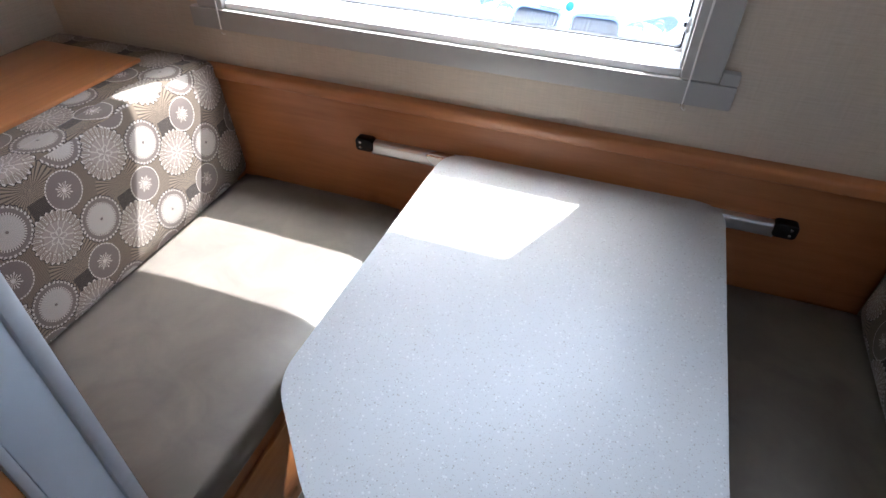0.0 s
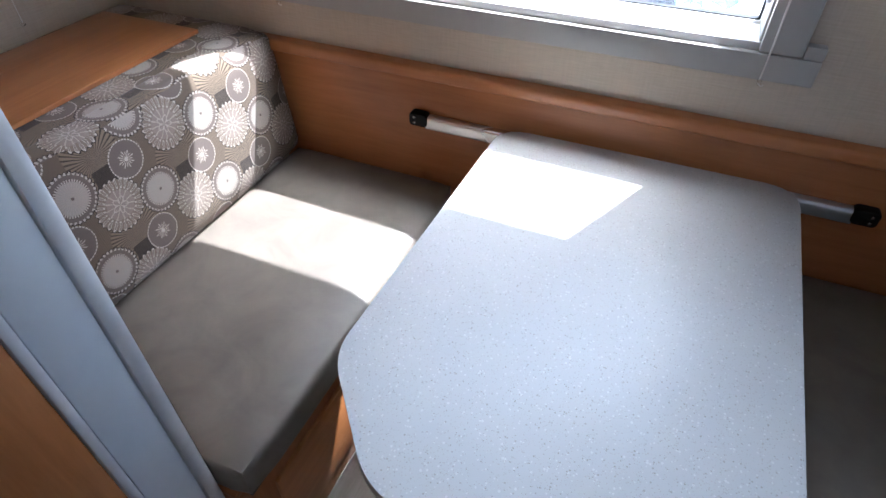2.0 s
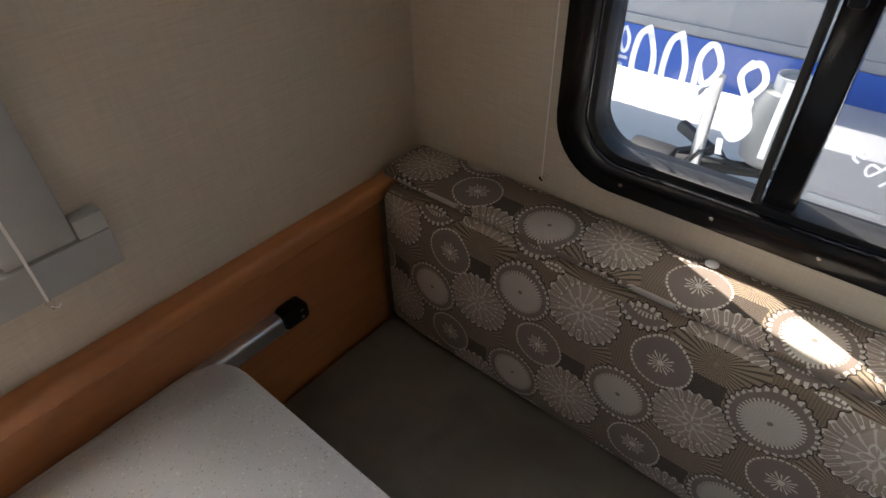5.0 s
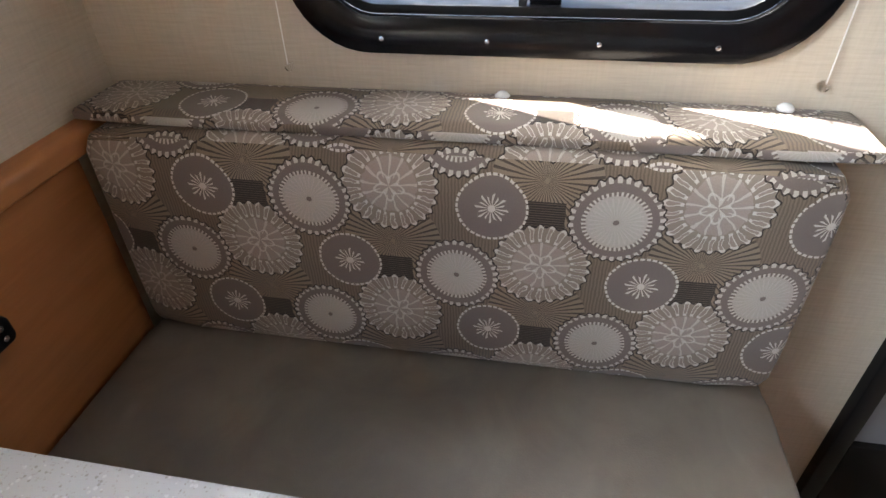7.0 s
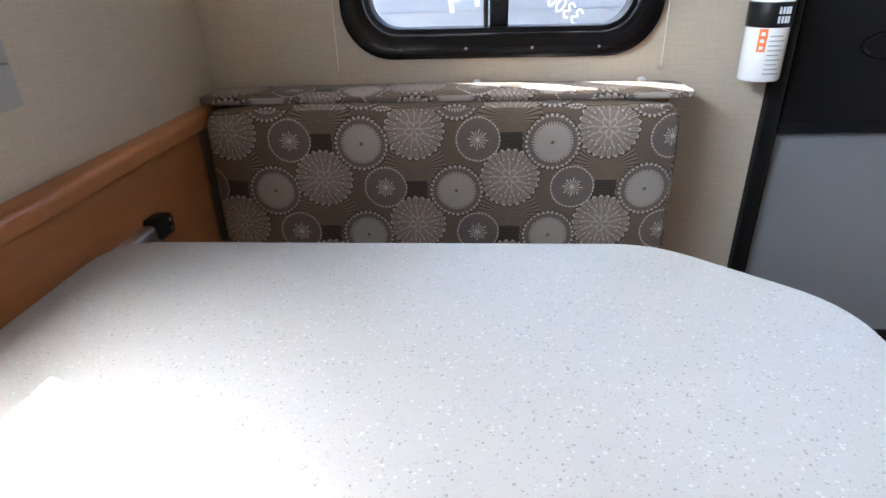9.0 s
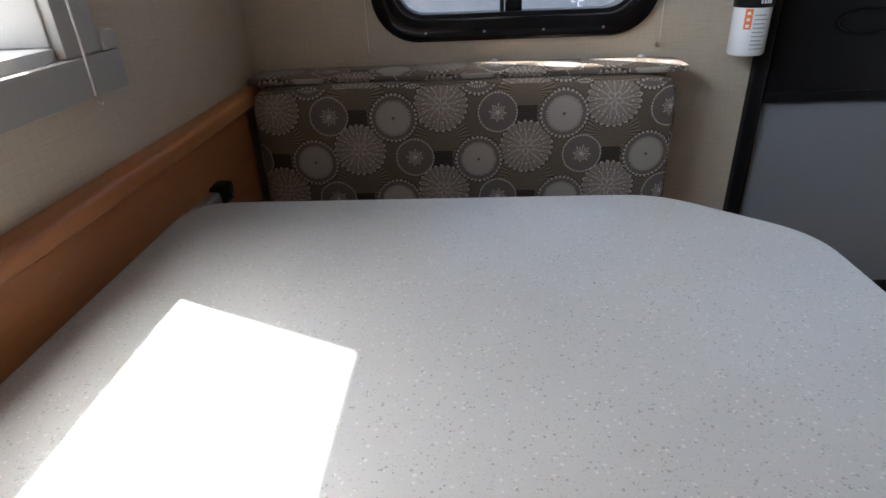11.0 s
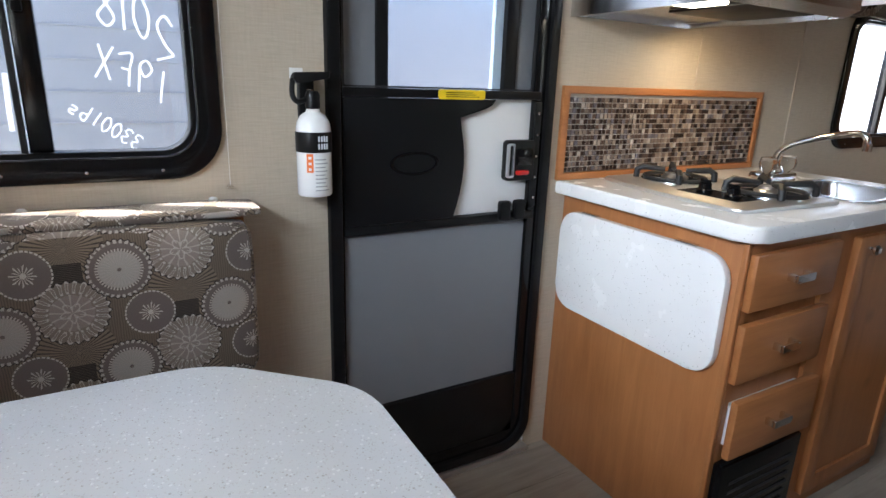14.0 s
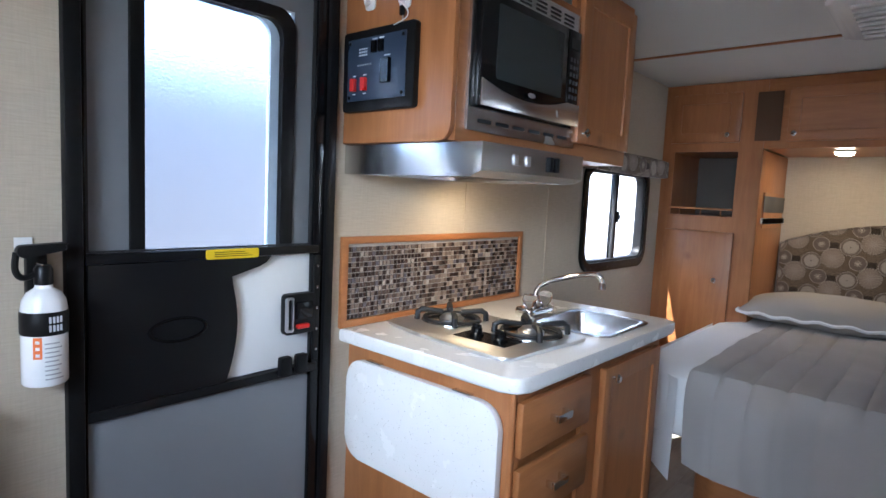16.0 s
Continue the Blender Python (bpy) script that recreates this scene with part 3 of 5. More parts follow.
part("trim_board", box(x1 + 0.001, x1 + 0.080, -0.020, -0.0005, z0 - 0.012, z1 + 0.075, 0.003), TRIM, window_1)
part("trim_board", box(x0 - 0.080, x0 - 0.001, -0.020, -0.0005, z0 - 0.012, z1 + 0.075, 0.003), TRIM, window_1)
part("trim_board", box(x0 - 0.001, x1 + 0.001, -0.019, -0.0005, z1 + 0.001, z1 + 0.075, 0.003), TRIM, window_1)
frame_out, frame_in = round_rect(x0 - 0.01, x1 + 0.01, z0 - 0.01, z1 + 0.01, 0.004, 2), round_rect(x0 + 0.012, x1 - 0.006, z0 + 0.008, z1 - 0.014, 0.004, 2)
part("window_frame", ring(frame_out, frame_in, "y", 0.095, 0.125, 0.002), WHITE, window_1)
part("gasket", ring(frame_in, [(u + (0.004 if u < -1.2 else -0.004), v + (0.003 if v < 1.4 else -0.003)) for u, v in frame_in], "y", 0.100, 0.118), RUBBER, window_1)
pane = part("pane", box(x0 + 0.008, x1 - 0.004, 0.108, 0.112, z0 + 0.006, z1 - 0.010), PANE, window_1)
pane.visible_shadow = False
latch = part("latch", prism(round_rect(0.035, 0.058, z0 + 0.062, z0 + 0.092, 0.007, 4), "x", x1 - 0.012, x1 - 0.004, 0.002), ALU, window_1)
part("latch_pin", lathe([(0.005, 0), (0.005, 0.006), (0.003, 0.008)], (x1 - 0.018, 0.046, z0 + 0.077), "x", 10), BLACK, latch)
for side in (-1, 1):
    cx = x1 + 0.020 if side > 0 else x0 - 0.012
    blind = thing("blind_cord", (cx, -0.028, 0.995), "thin white blind cord hanging before the window trim", "blind cord", "blind cords")
    line = [(cx + 0.0004 * math.sin(3 * k), -0.030, 1.86 - (1.86 - 1.007) * k / 12) for k in range(13)]
    part("cord", tube(line, 0.0011, 6), CORD, blind)
    part("cord", tube([(p[0] + 0.006 - 0.005 * k / 12, p[1], p[2]) for k, p in enumerate(line)], 0.0011, 6), CORD, blind)
    part("toggle", lathe([(0.002, 0), (0.0045, 0.004), (0.0045, 0.009), (0.0015, 0.013)], (cx + 0.001, -0.030, 0.995), "z", 10), CLEAR, blind)
    part("stray_end", tube(curve_points([(cx, -0.030, 0.999), (cx + 0.006, -0.032, 0.994), (cx + 0.010, -0.031, 0.997)], 4), 0.0008, 5), CORD, blind)
for y in (-0.290, -0.965):
    hold = thing("cord_holder", (-0.006, y, 0.945), "small clear wall clip with a taut white blind string", "cord clip", "cord clips")
    part("clip", lathe([(0.007, 0), (0.007, -0.004), (0.004, -0.011), (0.001, -0.012)], (-0.0005, y, 0.948), "x", 12), CLEAR, hold)
    part("string", tube([(-0.009, y, 0.952), (-0.011, y, 1.35), (-0.012, y, 1.72)], 0.0009, 5), CORD, hold)


# ---------------------------------------------------------------- rear dinette
PT = 0.893
solid("wainscot", box(-1.93, -0.13, -0.014, -0.0005, 0.30, PT - 0.028, 0.001), MAPLE_X, "honey maple plywood panel along the rear wall", kind="structure")
solid("wainscot_rail", prism(soften([(-0.034, PT - 0.03), (-0.001, PT - 0.03), (-0.001, PT + 0.003), (-0.034, PT)], (0.004, 0, 0, 0.012)), "x", -1.94, -0.06), MAPLE_X, "rounded maple cap along the wall panel", kind="structure")

rail = thing("table_rail", (-0.89, -0.02, 0.72), "aluminium wall rail with black end caps holding the table", "rail")
part("bar", prism(soften([(-0.038, 0.724), (-0.0145, 0.724), (-0.0145, 0.760), (-0.038, 0.760)], (0.004, 0.003, 0.003, 0.010)), "x", -1.418, -0.392), ALU, rail)
for a, b in ((-1.464, -1.412), (-0.398, -0.346)):
    cap = part("end_cap", prism(round_rect(a, b, 0.730, 0.768, 0.010, 4), "y", -0.044, -0.0145, 0.004), BLACK, rail, "black plastic end cap")
    for k in (0.3, 0.7):
        part("screw", lathe([(0.004, 0), (0.004, -0.001), (0.0015, -0.002)], (a + (b - a) * (0.3 if a < -1 else 0.7), -0.044, 0.730 + 0.038 * k), "y", 8), STEEL, cap)

TZ = 0.785
table = thing("dinette_table", (-0.85, -0.5, 0.0), "speckled off-white laminate dinette table hung from a wall rail", "table")
shape = soften([(-0.513, -0.042), (-1.196, -0.048), (-1.212, -0.826), (-1.050, -1.007), (-0.678, -1.013), (-0.517, -0.836)], (0.07, 0.07, 0.05, 0.06, 0.06, 0.06), 7)
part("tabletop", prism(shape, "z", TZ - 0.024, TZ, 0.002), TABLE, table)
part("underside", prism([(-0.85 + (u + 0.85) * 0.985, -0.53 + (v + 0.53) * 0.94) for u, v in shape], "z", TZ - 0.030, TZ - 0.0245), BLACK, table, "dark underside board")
part("leg", lathe([(0.10, 0.0), (0.10, 0.012), (0.034, 0.02), (0.034, TZ - 0.06), (0.09, TZ - 0.05), (0.09, TZ - 0.035)], (-0.85, -0.72, 0.0), "z", 24), ALU, table)


def bench(x_back, x_front, top, label, group):
    """A bench box with its toe panel and lid edge, under a loose cushion."""
    s = 1 if x_front > x_back else -1
    b = thing("bench_box", ((x_back + x_front) / 2, -0.5, 0), label, "bench", group)
    lo, hi = sorted((x_back, x_front - s * 0.03))
    part("carcass", box(lo, hi, -0.985, -0.016, 0.001, top - 0.019, 0.003), MAPLE, b)
    part("lid", box(lo - 0.004, hi + 0.004, -0.99, -0.017, top - 0.018, top - 0.001, 0.003), MAPLE_Y, b)
    f = x_front - s * 0.03
    part("front_panel", box(min(f, f + s * 0.012), max(f, f + s * 0.012), -0.90, -0.10, 0.08, 0.34, 0.004), MAPLE_Y, b)
    return b


bench(WX + 0.002, -1.355, 0.450, "maple dinette bench box under the window-side seat", "dinette benches")
bench(-0.002, -0.60, 0.44, "maple dinette bench box against the curb wall", "dinette benches")


def seat_cushion(x0, x1, z0, z1, seed):
    c = thing("seat_cushion", ((x0 + x1) / 2, -0.5, z0), "flat taupe vinyl seat cushion lying on the bench box", "cushion", "seat cushions")
    part("cover", cushion(x0, x1, -0.985, -0.022, z0, z1, 0.022, 0.006, seed), VINYL, c)
    e = [(x0 + 0.008, -0.977), (x1 - 0.008, -0.977), (x1 - 0.008, -0.030), (x0 + 0.008, -0.030), (x0 + 0.008, -0.977)]
    for z in (z0 + 0.012, z1 - 0.012):
        part("piping", tube([(u, v, z) for u, v in e], 0.0038, 6), VINYL, c)
    return c


seat_cushion(-1.880, -1.340, 0.450, 0.556, 3)
seat_cushion(-0.66, -0.110, 0.44, 0.556, 5)


def back_cushion(xb_top, xf_top, xb_bot, xf_bot, y0, y1, z0, z1, name_label, seed):
    """A leaning upholstered backrest."""
    lo, hi = sorted((xb_top, xf_top))
    bm = cushion(lo, hi, y0, y1, z0, z1, 0.03, 0.006, seed)
    lean = ((xf_bot - xf_top) + (xb_bot - xb_top)) / 2
    for v in bm.verts:
        v.co.x += lean * (z1 - v.co.z) / (z1 - z0)
    c = thing("backrest_cushion", ((lo + hi) / 2, (y0 + y1) / 2, z0), name_label, "cushion", "backrest cushions")
    part("cover", bm, FABRIC, c)
    part("welt", tube([((lo + hi) / 2 + (0.028 if xf_top > xb_top else -0.028), y0 + 0.02, z1 - 0.006), ((lo + hi) / 2 + (0.028 if xf_top > xb_top else -0.028), y1 - 0.02, z1 - 0.006)], 0.004, 6), FABRIC, c)
    return c


back_cushion(-0.060, -0.150, -0.064, -0.154, -0.978, -0.036, 0.555, 0.900, "tall backrest in grey-brown fabric printed with round dandelion motifs", 7)
back_cushion(-1.990, -1.892, -1.957, -1.852, -0.978, -0.020, 0.552, 0.918, "sunlit backrest in grey-brown fabric printed with round dandelion motifs", 9)

ledge = thing("back_ledge", (-0.07, -0.5, 0.86), "upholstered ledge between backrest and curb wall in flower fabric", "upholstered ledge", "back ledges")
part("padded_top", cushion(-0.122, -0.004, -1.004, -0.022, 0.903, 0.923, 0.009, 0.003, 11), FABRIC, ledge)
part("support", box(-0.030, -0.004, -0.985, -0.03, 0.45, 0.902, 0.002), MAPLE_Y, ledge)
for y in (-0.585, -0.925):
    part("button", lathe([(0.010, 0), (0.010, 0.004), (0.006, 0.008), (0.001, 0.009)], (-0.022, y, 0.923), "z", 12), WHITE_GLOSS, ledge, "small white snap button")
ledge = thing("back_ledge", (-2.18, -0.5, 0.86), "upholstered ledge under a wooden shelf board", "upholstered ledge", "back ledges")
part("padded_top", cushion(WX + 0.004, -1.945, -0.992, -0.022, 0.889, 0.917, 0.012, 0.003, 13), FABRIC, ledge)
part("support", box(WX + 0.004, -2.01, -0.985, -0.03, 0.46, 0.888, 0.002), MAPLE_Y, ledge)
solid("shelf_board", box(WX + 0.060, -2.052, -0.96, -0.125, 0.921, 0.933, 0.003), MAPLE_Y, "flat maple shelf board lying on the upholstered ledge", "shelf")


# ---------------------------------------------------------------- refrigerator side of the aisle
fridge = thing("refrigerator", (-1.8, -1.35, 0.0), "tall maple cabinet with a grey refrigerator door in aluminium edging", "refrigerator")
part("cabinet", box(WX + 0.003, -1.425, -1.75, -0.998, 0.001, CZ - 0.003, 0.002), MAPLE, fridge)
part("edge_trim", box(-1.4245, -1.405, -1.020, -0.994, 0.02, CZ - 0.02, 0.004), SCUFFED, fridge, "scuffed aluminium corner strip")
part("door", box(-1.4245, -1.409, -1.100, -1.0215, 0.30, 1.90, 0.003), GREY_PANEL, fridge, "scratched pale grey panel")
part("edge_trim", box(-1.4245, -1.405, -1.116, -1.1015, 0.30, 1.90, 0.003), SCUFFED, fridge)
part("stile", box(-1.4245, -1.407, -1.22, -1.1175, 0.02, CZ - 0.02, 0.003), MAPLE, fridge)
part("lower_door", box(-1.4245, -1.407, -1.70, -1.24, 0.06, 0.72, 0.006), MAPLE, fridge)
part("upper_door", box(-1.4245, -1.407, -1.70, -1.24, 0.76, 1.90, 0.006), MAPLE, fridge)


# ---------------------------------------------------------------- entry door
DY0, DY1, DZ0, DZ1 = OPEN_D
door = thing("door_1", (0, -1.54, 0.02), "closed entry door behind a black-framed screen door with frosted window", "door", kind="structure")
O = round_rect(DY0, DY1, DZ0, DZ1, 0.10, 8)
I = round_rect(DY0 + 0.030, DY1 - 0.032, DZ0 + 0.03, DZ1 - 0.03, 0.085, 8)
part("door_frame", ring(O, I, "x", -0.022, 0.048, 0.004), BLACK, door)
I2 = round_rect(DY0 + 0.066, DY1 - 0.040, DZ0 + 0.07, DZ1 - 0.04, 0.075, 8)
part("screen_frame", ring(I, I2, "x", -0.012, 0.006, 0.003), GLOSS_BLACK, door)
wy0, wy1, wz0, wz1 = -1.739, -1.322, 1.09, 1.79
leaf = wall_with_openings("x", 0.022, 0.044, (DY0 + 0.03, DY1 - 0.03), (DZ0 + 0.03, DZ1 - 0.03), [(wy0, wy1, wz0, wz1)])
part("door_leaf", leaf, SCREEN, door, "grey inner door seen through the mesh", smooth=False)
wo, wi = round_rect(wy0, wy1, wz0 - 0.02, wz1, 0.055, 8), round_rect(wy0 + 0.040, wy1 - 0.032, wz0 + 0.004, wz1 - 0.035, 0.045, 8)
frame_part = part("window_frame", ring(wo, wi, "x", 0.012, 0.046, 0.003), BLACK, door)
part("reveal", ring(wi, [(u + (0.026 if u < -1.6 else 0.0), v) for u, v in wi], "x", 0.030, 0.045), plain("pale_blue_reveal", (0.42, 0.52, 0.62), 0.4), door)
frost = part("pane", prism(wi, "x", 0.036, 0.040), FROST, door, "frosted glass")
py0, py1 = DY0 + 0.066, DY1 - 0.040
part("mid_rail", box(-0.016, 0.004, py0 - 0.02, py1 + 0.002, 1.146, 1.168, 0.003), BLACK, door)
part("mid_rail", box(-0.016, 0.004, py0 - 0.02, py1 + 0.002, 0.806, 0.830, 0.003), BLACK, door)
curve = [(-1.536 - 0.028 * math.sin(math.pi * k / 10), 0.831 + (1.130 - 0.831) * k / 10) for k in range(11)]
slide = part("slide_panel", prism([(py1, 0.831), (py1, 1.145)] + [(-1.66, 1.145), (-1.645, 1.128), (-1.625, 1.120)] + [(u, v) for u, v in curve[::-1] if v < 1.115], "x", -0.016, -0.002, 0.003), BLACK, door, "black sliding access panel")
ell = [(-1.416 + 0.070 * math.cos(t), 0.984 + 0.030 * math.sin(t)) for t in [2 * math.pi * k / 36 for k in range(36)]]
part("finger_well", ring(ell, [(-1.416 + (u + 1.416) * 0.86, 0.984 + (v - 0.984) * 0.80) for u, v in ell], "x", -0.021, -0.0155, 0.002), GLOSS_BLACK, slide)
part("white_panel", box(0.006, 0.012, py0 - 0.01, -1.48, 0.831, 1.145, 0.001), WHITE, door, "white door skin behind the latch")
housing = part("latch_housing", prism(round_rect(-1.800, -1.702, 0.922, 1.036, 0.012, 4), "x", -0.020, 0.006, 0.004), BLACK, door)
part("latch_frame", ring(round_rect(-1.725, -1.702, 0.932, 1.028, 0.006, 4), round_rect(-1.720, -1.708, 0.938, 1.022, 0.004, 4), "x", -0.026, -0.016, 0.001), ALU, housing)
part("latch_lever", box(-0.036, -0.020, -1.772, -1.732, 0.940, 0.953, 0.004), RED, housing, "red latch lever")
part("paddle", box(-0.030, -0.020, -1.785, -1.732, 0.966, 1.014, 0.004), GLOSS_BLACK, housing)
for a in (-1.700, -1.752):
    part("bottom_latch", prism(round_rect(a - 0.018, a + 0.018, 0.812, 0.868, 0.008, 4), "x", -0.034, -0.014, 0.004), BLACK, door)
part("strike_strip", box(-0.018, 0.004, py0 - 0.024, py0 - 0.002, 0.84, 1.14, 0.003), BLACK, door)
for k in range(5):
    part("screw", lathe([(0.004, 0), (0.004, -0.002), (0.002, -0.003)], (-0.018, py0 - 0.013, 0.87 + 0.06 * k), "x", 8), STEEL, door)
tag = part("warning_label", prism(round_rect(-1.619, -1.479, 1.144, 1.168, 0.006, 4), "x", -0.0195, -0.0165), YELLOW, door, "yellow caution sticker")
for k in range(3):
    part("print_line", box(-0.0202, -0.0196, -1.600 + 0.01 * k, -1.500, 1.150 + 0.005 * k, 1.1515 + 0.005 * k), BLACK, tag)
part("kick_panel", box(-0.012, 0.016, py0, py1, DZ0 + 0.07, 0.30, 0.003), BLACK, door)
part("lower_screen", box(0.0, 0.003, py0, py1, 0.302, 0.806), SCREEN, door, "grey fine-mesh screen")
part("upper_screen_edge", ring(round_rect(py0, py1, 1.169, DZ1 - 0.04, 0.004, 2), round_rect(py0 + 0.006, py1 - 0.006, 1.173, DZ1 - 0.05, 0.004, 2), "x", -0.004, 0.004), RUBBER, door)
solid("threshold", box(-0.03, 0.05, DY0 - 0.0, DY1, 0.0005, 0.019, 0.004), ALU, "aluminium threshold under the entry door", kind="structure")

ext = thing("fire_extinguisher", (-0.05, -1.120, 0.93), "small white fire extinguisher in a black bracket on the wall", "fire extinguisher")
ec = (-0.060, -1.118, 0.0)
part("bottle", lathe([(0.036, 0.930), (0.0385, 0.934), (0.0385, 1.075), (0.036, 1.092), (0.028, 1.106), (0.016, 1.114), (0.014, 1.122)], ec, "z", 32), WHITE_GLOSS, ext)
part("band", lathe([(0.0395, 1.028), (0.0402, 1.030), (0.0402, 1.070), (0.0395, 1.072)], ec, "z", 32), BLACK, ext)
for r in (0, 1):
    for k in range(4):
        a = radians(180 + 12 - 9 * k + 14)
        c = Vector(ec) + Vector((0.0405 * math.cos(a), 0.0405 * math.sin(a), 1.036 + 0.016 * r))
        part("band_slot", box(c.x - 0.001, c.x + 0.001, c.y - 0.0018, c.y + 0.0018, c.z, c.z + 0.012), PALE_INK, ext)


def wrap(ob_name, a0, a1, z0, z1, material, label=""):
    pts = [(Vector(ec) + Vector((0.0389 * math.cos(radians(a0 + (a1 - a0) * k / 8)), 0.0389 * math.sin(radians(a0 + (a1 - a0) * k / 8)), 0))) for k in range(9)]
    bm = bmesh.new()
    lo, hi = [bm.verts.new((p.x, p.y, z0)) for p in pts], [bm.verts.new((p.x, p.y, z1)) for p in pts]
    for k in range(8):
        bm.faces.new((lo[k], lo[k + 1], hi[k + 1], hi[k]))
    return part(ob_name, bm, material, ext, label)


wrap("label_strip", 138, 160, 0.985, 1.026, ORANGE, "orange pictogram strip")
for k in range(3):
    wrap("pictogram", 144, 154, 0.989 + 0.0125 * k, 0.995 + 0.0125 * k, WHITE)
for k in range(9):
    wrap("print_line", 166, 214 - (k * 7) % 15, 0.944 + 0.0085 * k, 0.9465 + 0.0085 * k, GREY_INK)
part("valve", lathe([(0.012, 1.118), (0.016, 1.122), (0.016, 1.150), (0.012, 1.158)], ec, "z", 16), BLACK, ext)
part("lever", prism(soften([(-1.085, 1.172), (-1.155, 1.186), (-1.158, 1.200), (-1.078, 1.196), (-1.074, 1.182)], (0.004, 0.004, 0.004, 0.006, 0.004)), "x", -0.072, -0.048, 0.003), BLACK, ext)
part("carry_handle", tube(curve_points([(-0.060, -1.120, 1.150), (-0.060, -1.088, 1.135), (-0.060, -1.074, 1.150), (-0.060, -1.076, 1.184)], 5), 0.006, 8), BLACK, ext)
part("pin", tube([(-0.078, -1.112, 1.160), (-0.042, -1.112, 1.160)], 0.002, 6), STEEL, ext)
part("bracket", box(-0.020, -0.0005, -1.135, -1.100, 0.95, 1.19, 0.003), BLACK, ext)
part("hang_tag", box(-0.004, -0.001, -1.115, -1.085, 1.182, 1.206, 0.001), WHITE, ext)
ext.location.y -= 0.022

clip = thing("cord_holder", (WX + 0.006, -0.33, 0.955), "small clear wall clip for a blind string on the street wall", "cord clip", "cord clips")
part("clip", lathe([(0.007, 0), (0.007, 0.004), (0.004, 0.011), (0.001, 0.012)], (WX + 0.0005, -0.33, 0.958), "x", 12), CLEAR, clip)
part("string", tube([(WX + 0.009, -0.33, 0.962), (WX + 0.012, -0.33, 1.75)], 0.0009, 5), CORD, clip)


# ---------------------------------------------------------------- galley
KY0, KY1, KX, KZ = -2.850, -1.940, -0.610, 0.872
kit = thing("kitchen_cabinet", (-0.3, -2.45, 0), "honey maple galley base cabinet with three drawers and a door", "cabinet")
part("side_panel", box(KX, -0.002, KY1 - 0.016, KY1, 0.001, KZ, 0.002), MAPLE, kit)
part("body", box(KX + 0.012, -0.002, KY0, KY1 - 0.0165, 0.06, 0.78), MAPLE, kit)
part("back_rail", box(-0.020, -0.002, KY0, KY1 - 0.0165, 0.781, KZ - 0.001), MAPLE, kit)
part("end_rail", box(KX + 0.012, -0.021, KY0, KY0 + 0.016, 0.781, KZ - 0.001), MAPLE, kit)
part("face_frame", wall_with_openings("x", KX, KX + 0.0118, (KY0, KY1 - 0.017), (0.001, KZ - 0.001), [(-2.29, -1.975, 0.06, 0.84), (-2.79, -2.40, 0.06, 0.83)]), MAPLE, kit, smooth=False)
part("corner_trim", box(KX - 0.004, KX + 0.010, KY1 - 0.008, KY1 + 0.004, 0.002, KZ - 0.002, 0.003), MAPLE, kit)


def bow_handle(y, z, x, parent, span=0.072):
    h = part("handle", prism(soften([(y - span / 2, z - 0.010), (y + span / 2, z - 0.010), (y + span / 2, z + 0.010), (y - span / 2, z + 0.010)], (0.003,) * 4), "x", x - 0.026, x - 0.021, 0.002), CHROME, parent, "satin nickel bow handle")
    for s in (-1, 1):
        part("post", box(x - 0.021, x + 0.001, y + s * span * 0.42 - 0.005, y + s * span * 0.42 + 0.005, z - 0.009, z + 0.009, 0.001), CHROME, h)
    return h


def knob(place, axis, way, parent):
    return part("knob", lathe([(0.006, 0), (0.005, way * 0.010), (0.013, way * 0.016), (0.014, way * 0.022), (0.009, way * 0.027), (0.001, way * 0.028)], place, axis, 16), CHROME, parent, "round nickel knob")


for z0, z1, out, skew in ((0.705, 0.843, 0.0, 0.0), (0.523, 0.673, 0.0, 0.0), (0.326, 0.482, 0.018, 0.012)):
    bm = box(KX - 0.022 - out, KX - 0.001 - out, -2.300, -1.950, z0, z1, 0.006)
    for v in bm.verts:
        v.co.z += skew * (v.co.y + 2.15) * 1.2
    drawer = part("drawer", bm, MAPLE_Y, kit)
    bow_handle(-2.112, (z0 + z1) / 2 + 0.004, KX - 0.022 - out, drawer)
    if out:
        part("drawer_box", box(KX - 0.001 - out, KX + 0.05, -2.275, -1.980, z0 + 0.02, z1 - 0.03), WHITE, drawer)
heater = part("heater_grille", box(KX - 0.030, KX - 0.001, -2.295, -1.955, 0.045, 0.304, 0.006), GLOSS_BLACK, kit, "black furnace cover below the drawers")
for k in range(7):
    part("slot", box(KX - 0.032, KX - 0.029, -2.26, -1.99, 0.075 + 0.028 * k, 0.083 + 0.028 * k), RUBBER, heater)


def shaker(name, axis, face, u0, u1, v0, v1, parent, material=None, rail=0.055, way=-1):
    """A framed door: flat panel set back in a frame."""
    material = material or MAPLE
    d = part(name, ring(round_rect(u0, u1, v0, v1, 0.003, 1), round_rect(u0 + rail, u1 - rail, v0 + rail, v1 - rail, 0.002, 1), axis, min(face, face + way * 0.020), max(face, face + way * 0.020), 0.003), material, parent)
    bm = prism(round_rect(u0 + rail - 0.004, u1 - rail + 0.004, v0 + rail - 0.004, v1 - rail + 0.004, 0.002, 1), axis, min(face + way * 0.003, face + way * 0.012), max(face + way * 0.003, face + way * 0.012))
    part("panel", bm, material, d)
    return d


d = shaker("door", "x", KX - 0.001, -2.812, -2.388, 0.055, 0.838, kit)
knob((KX - 0.021, -2.432, 0.806), "x", -1, d)

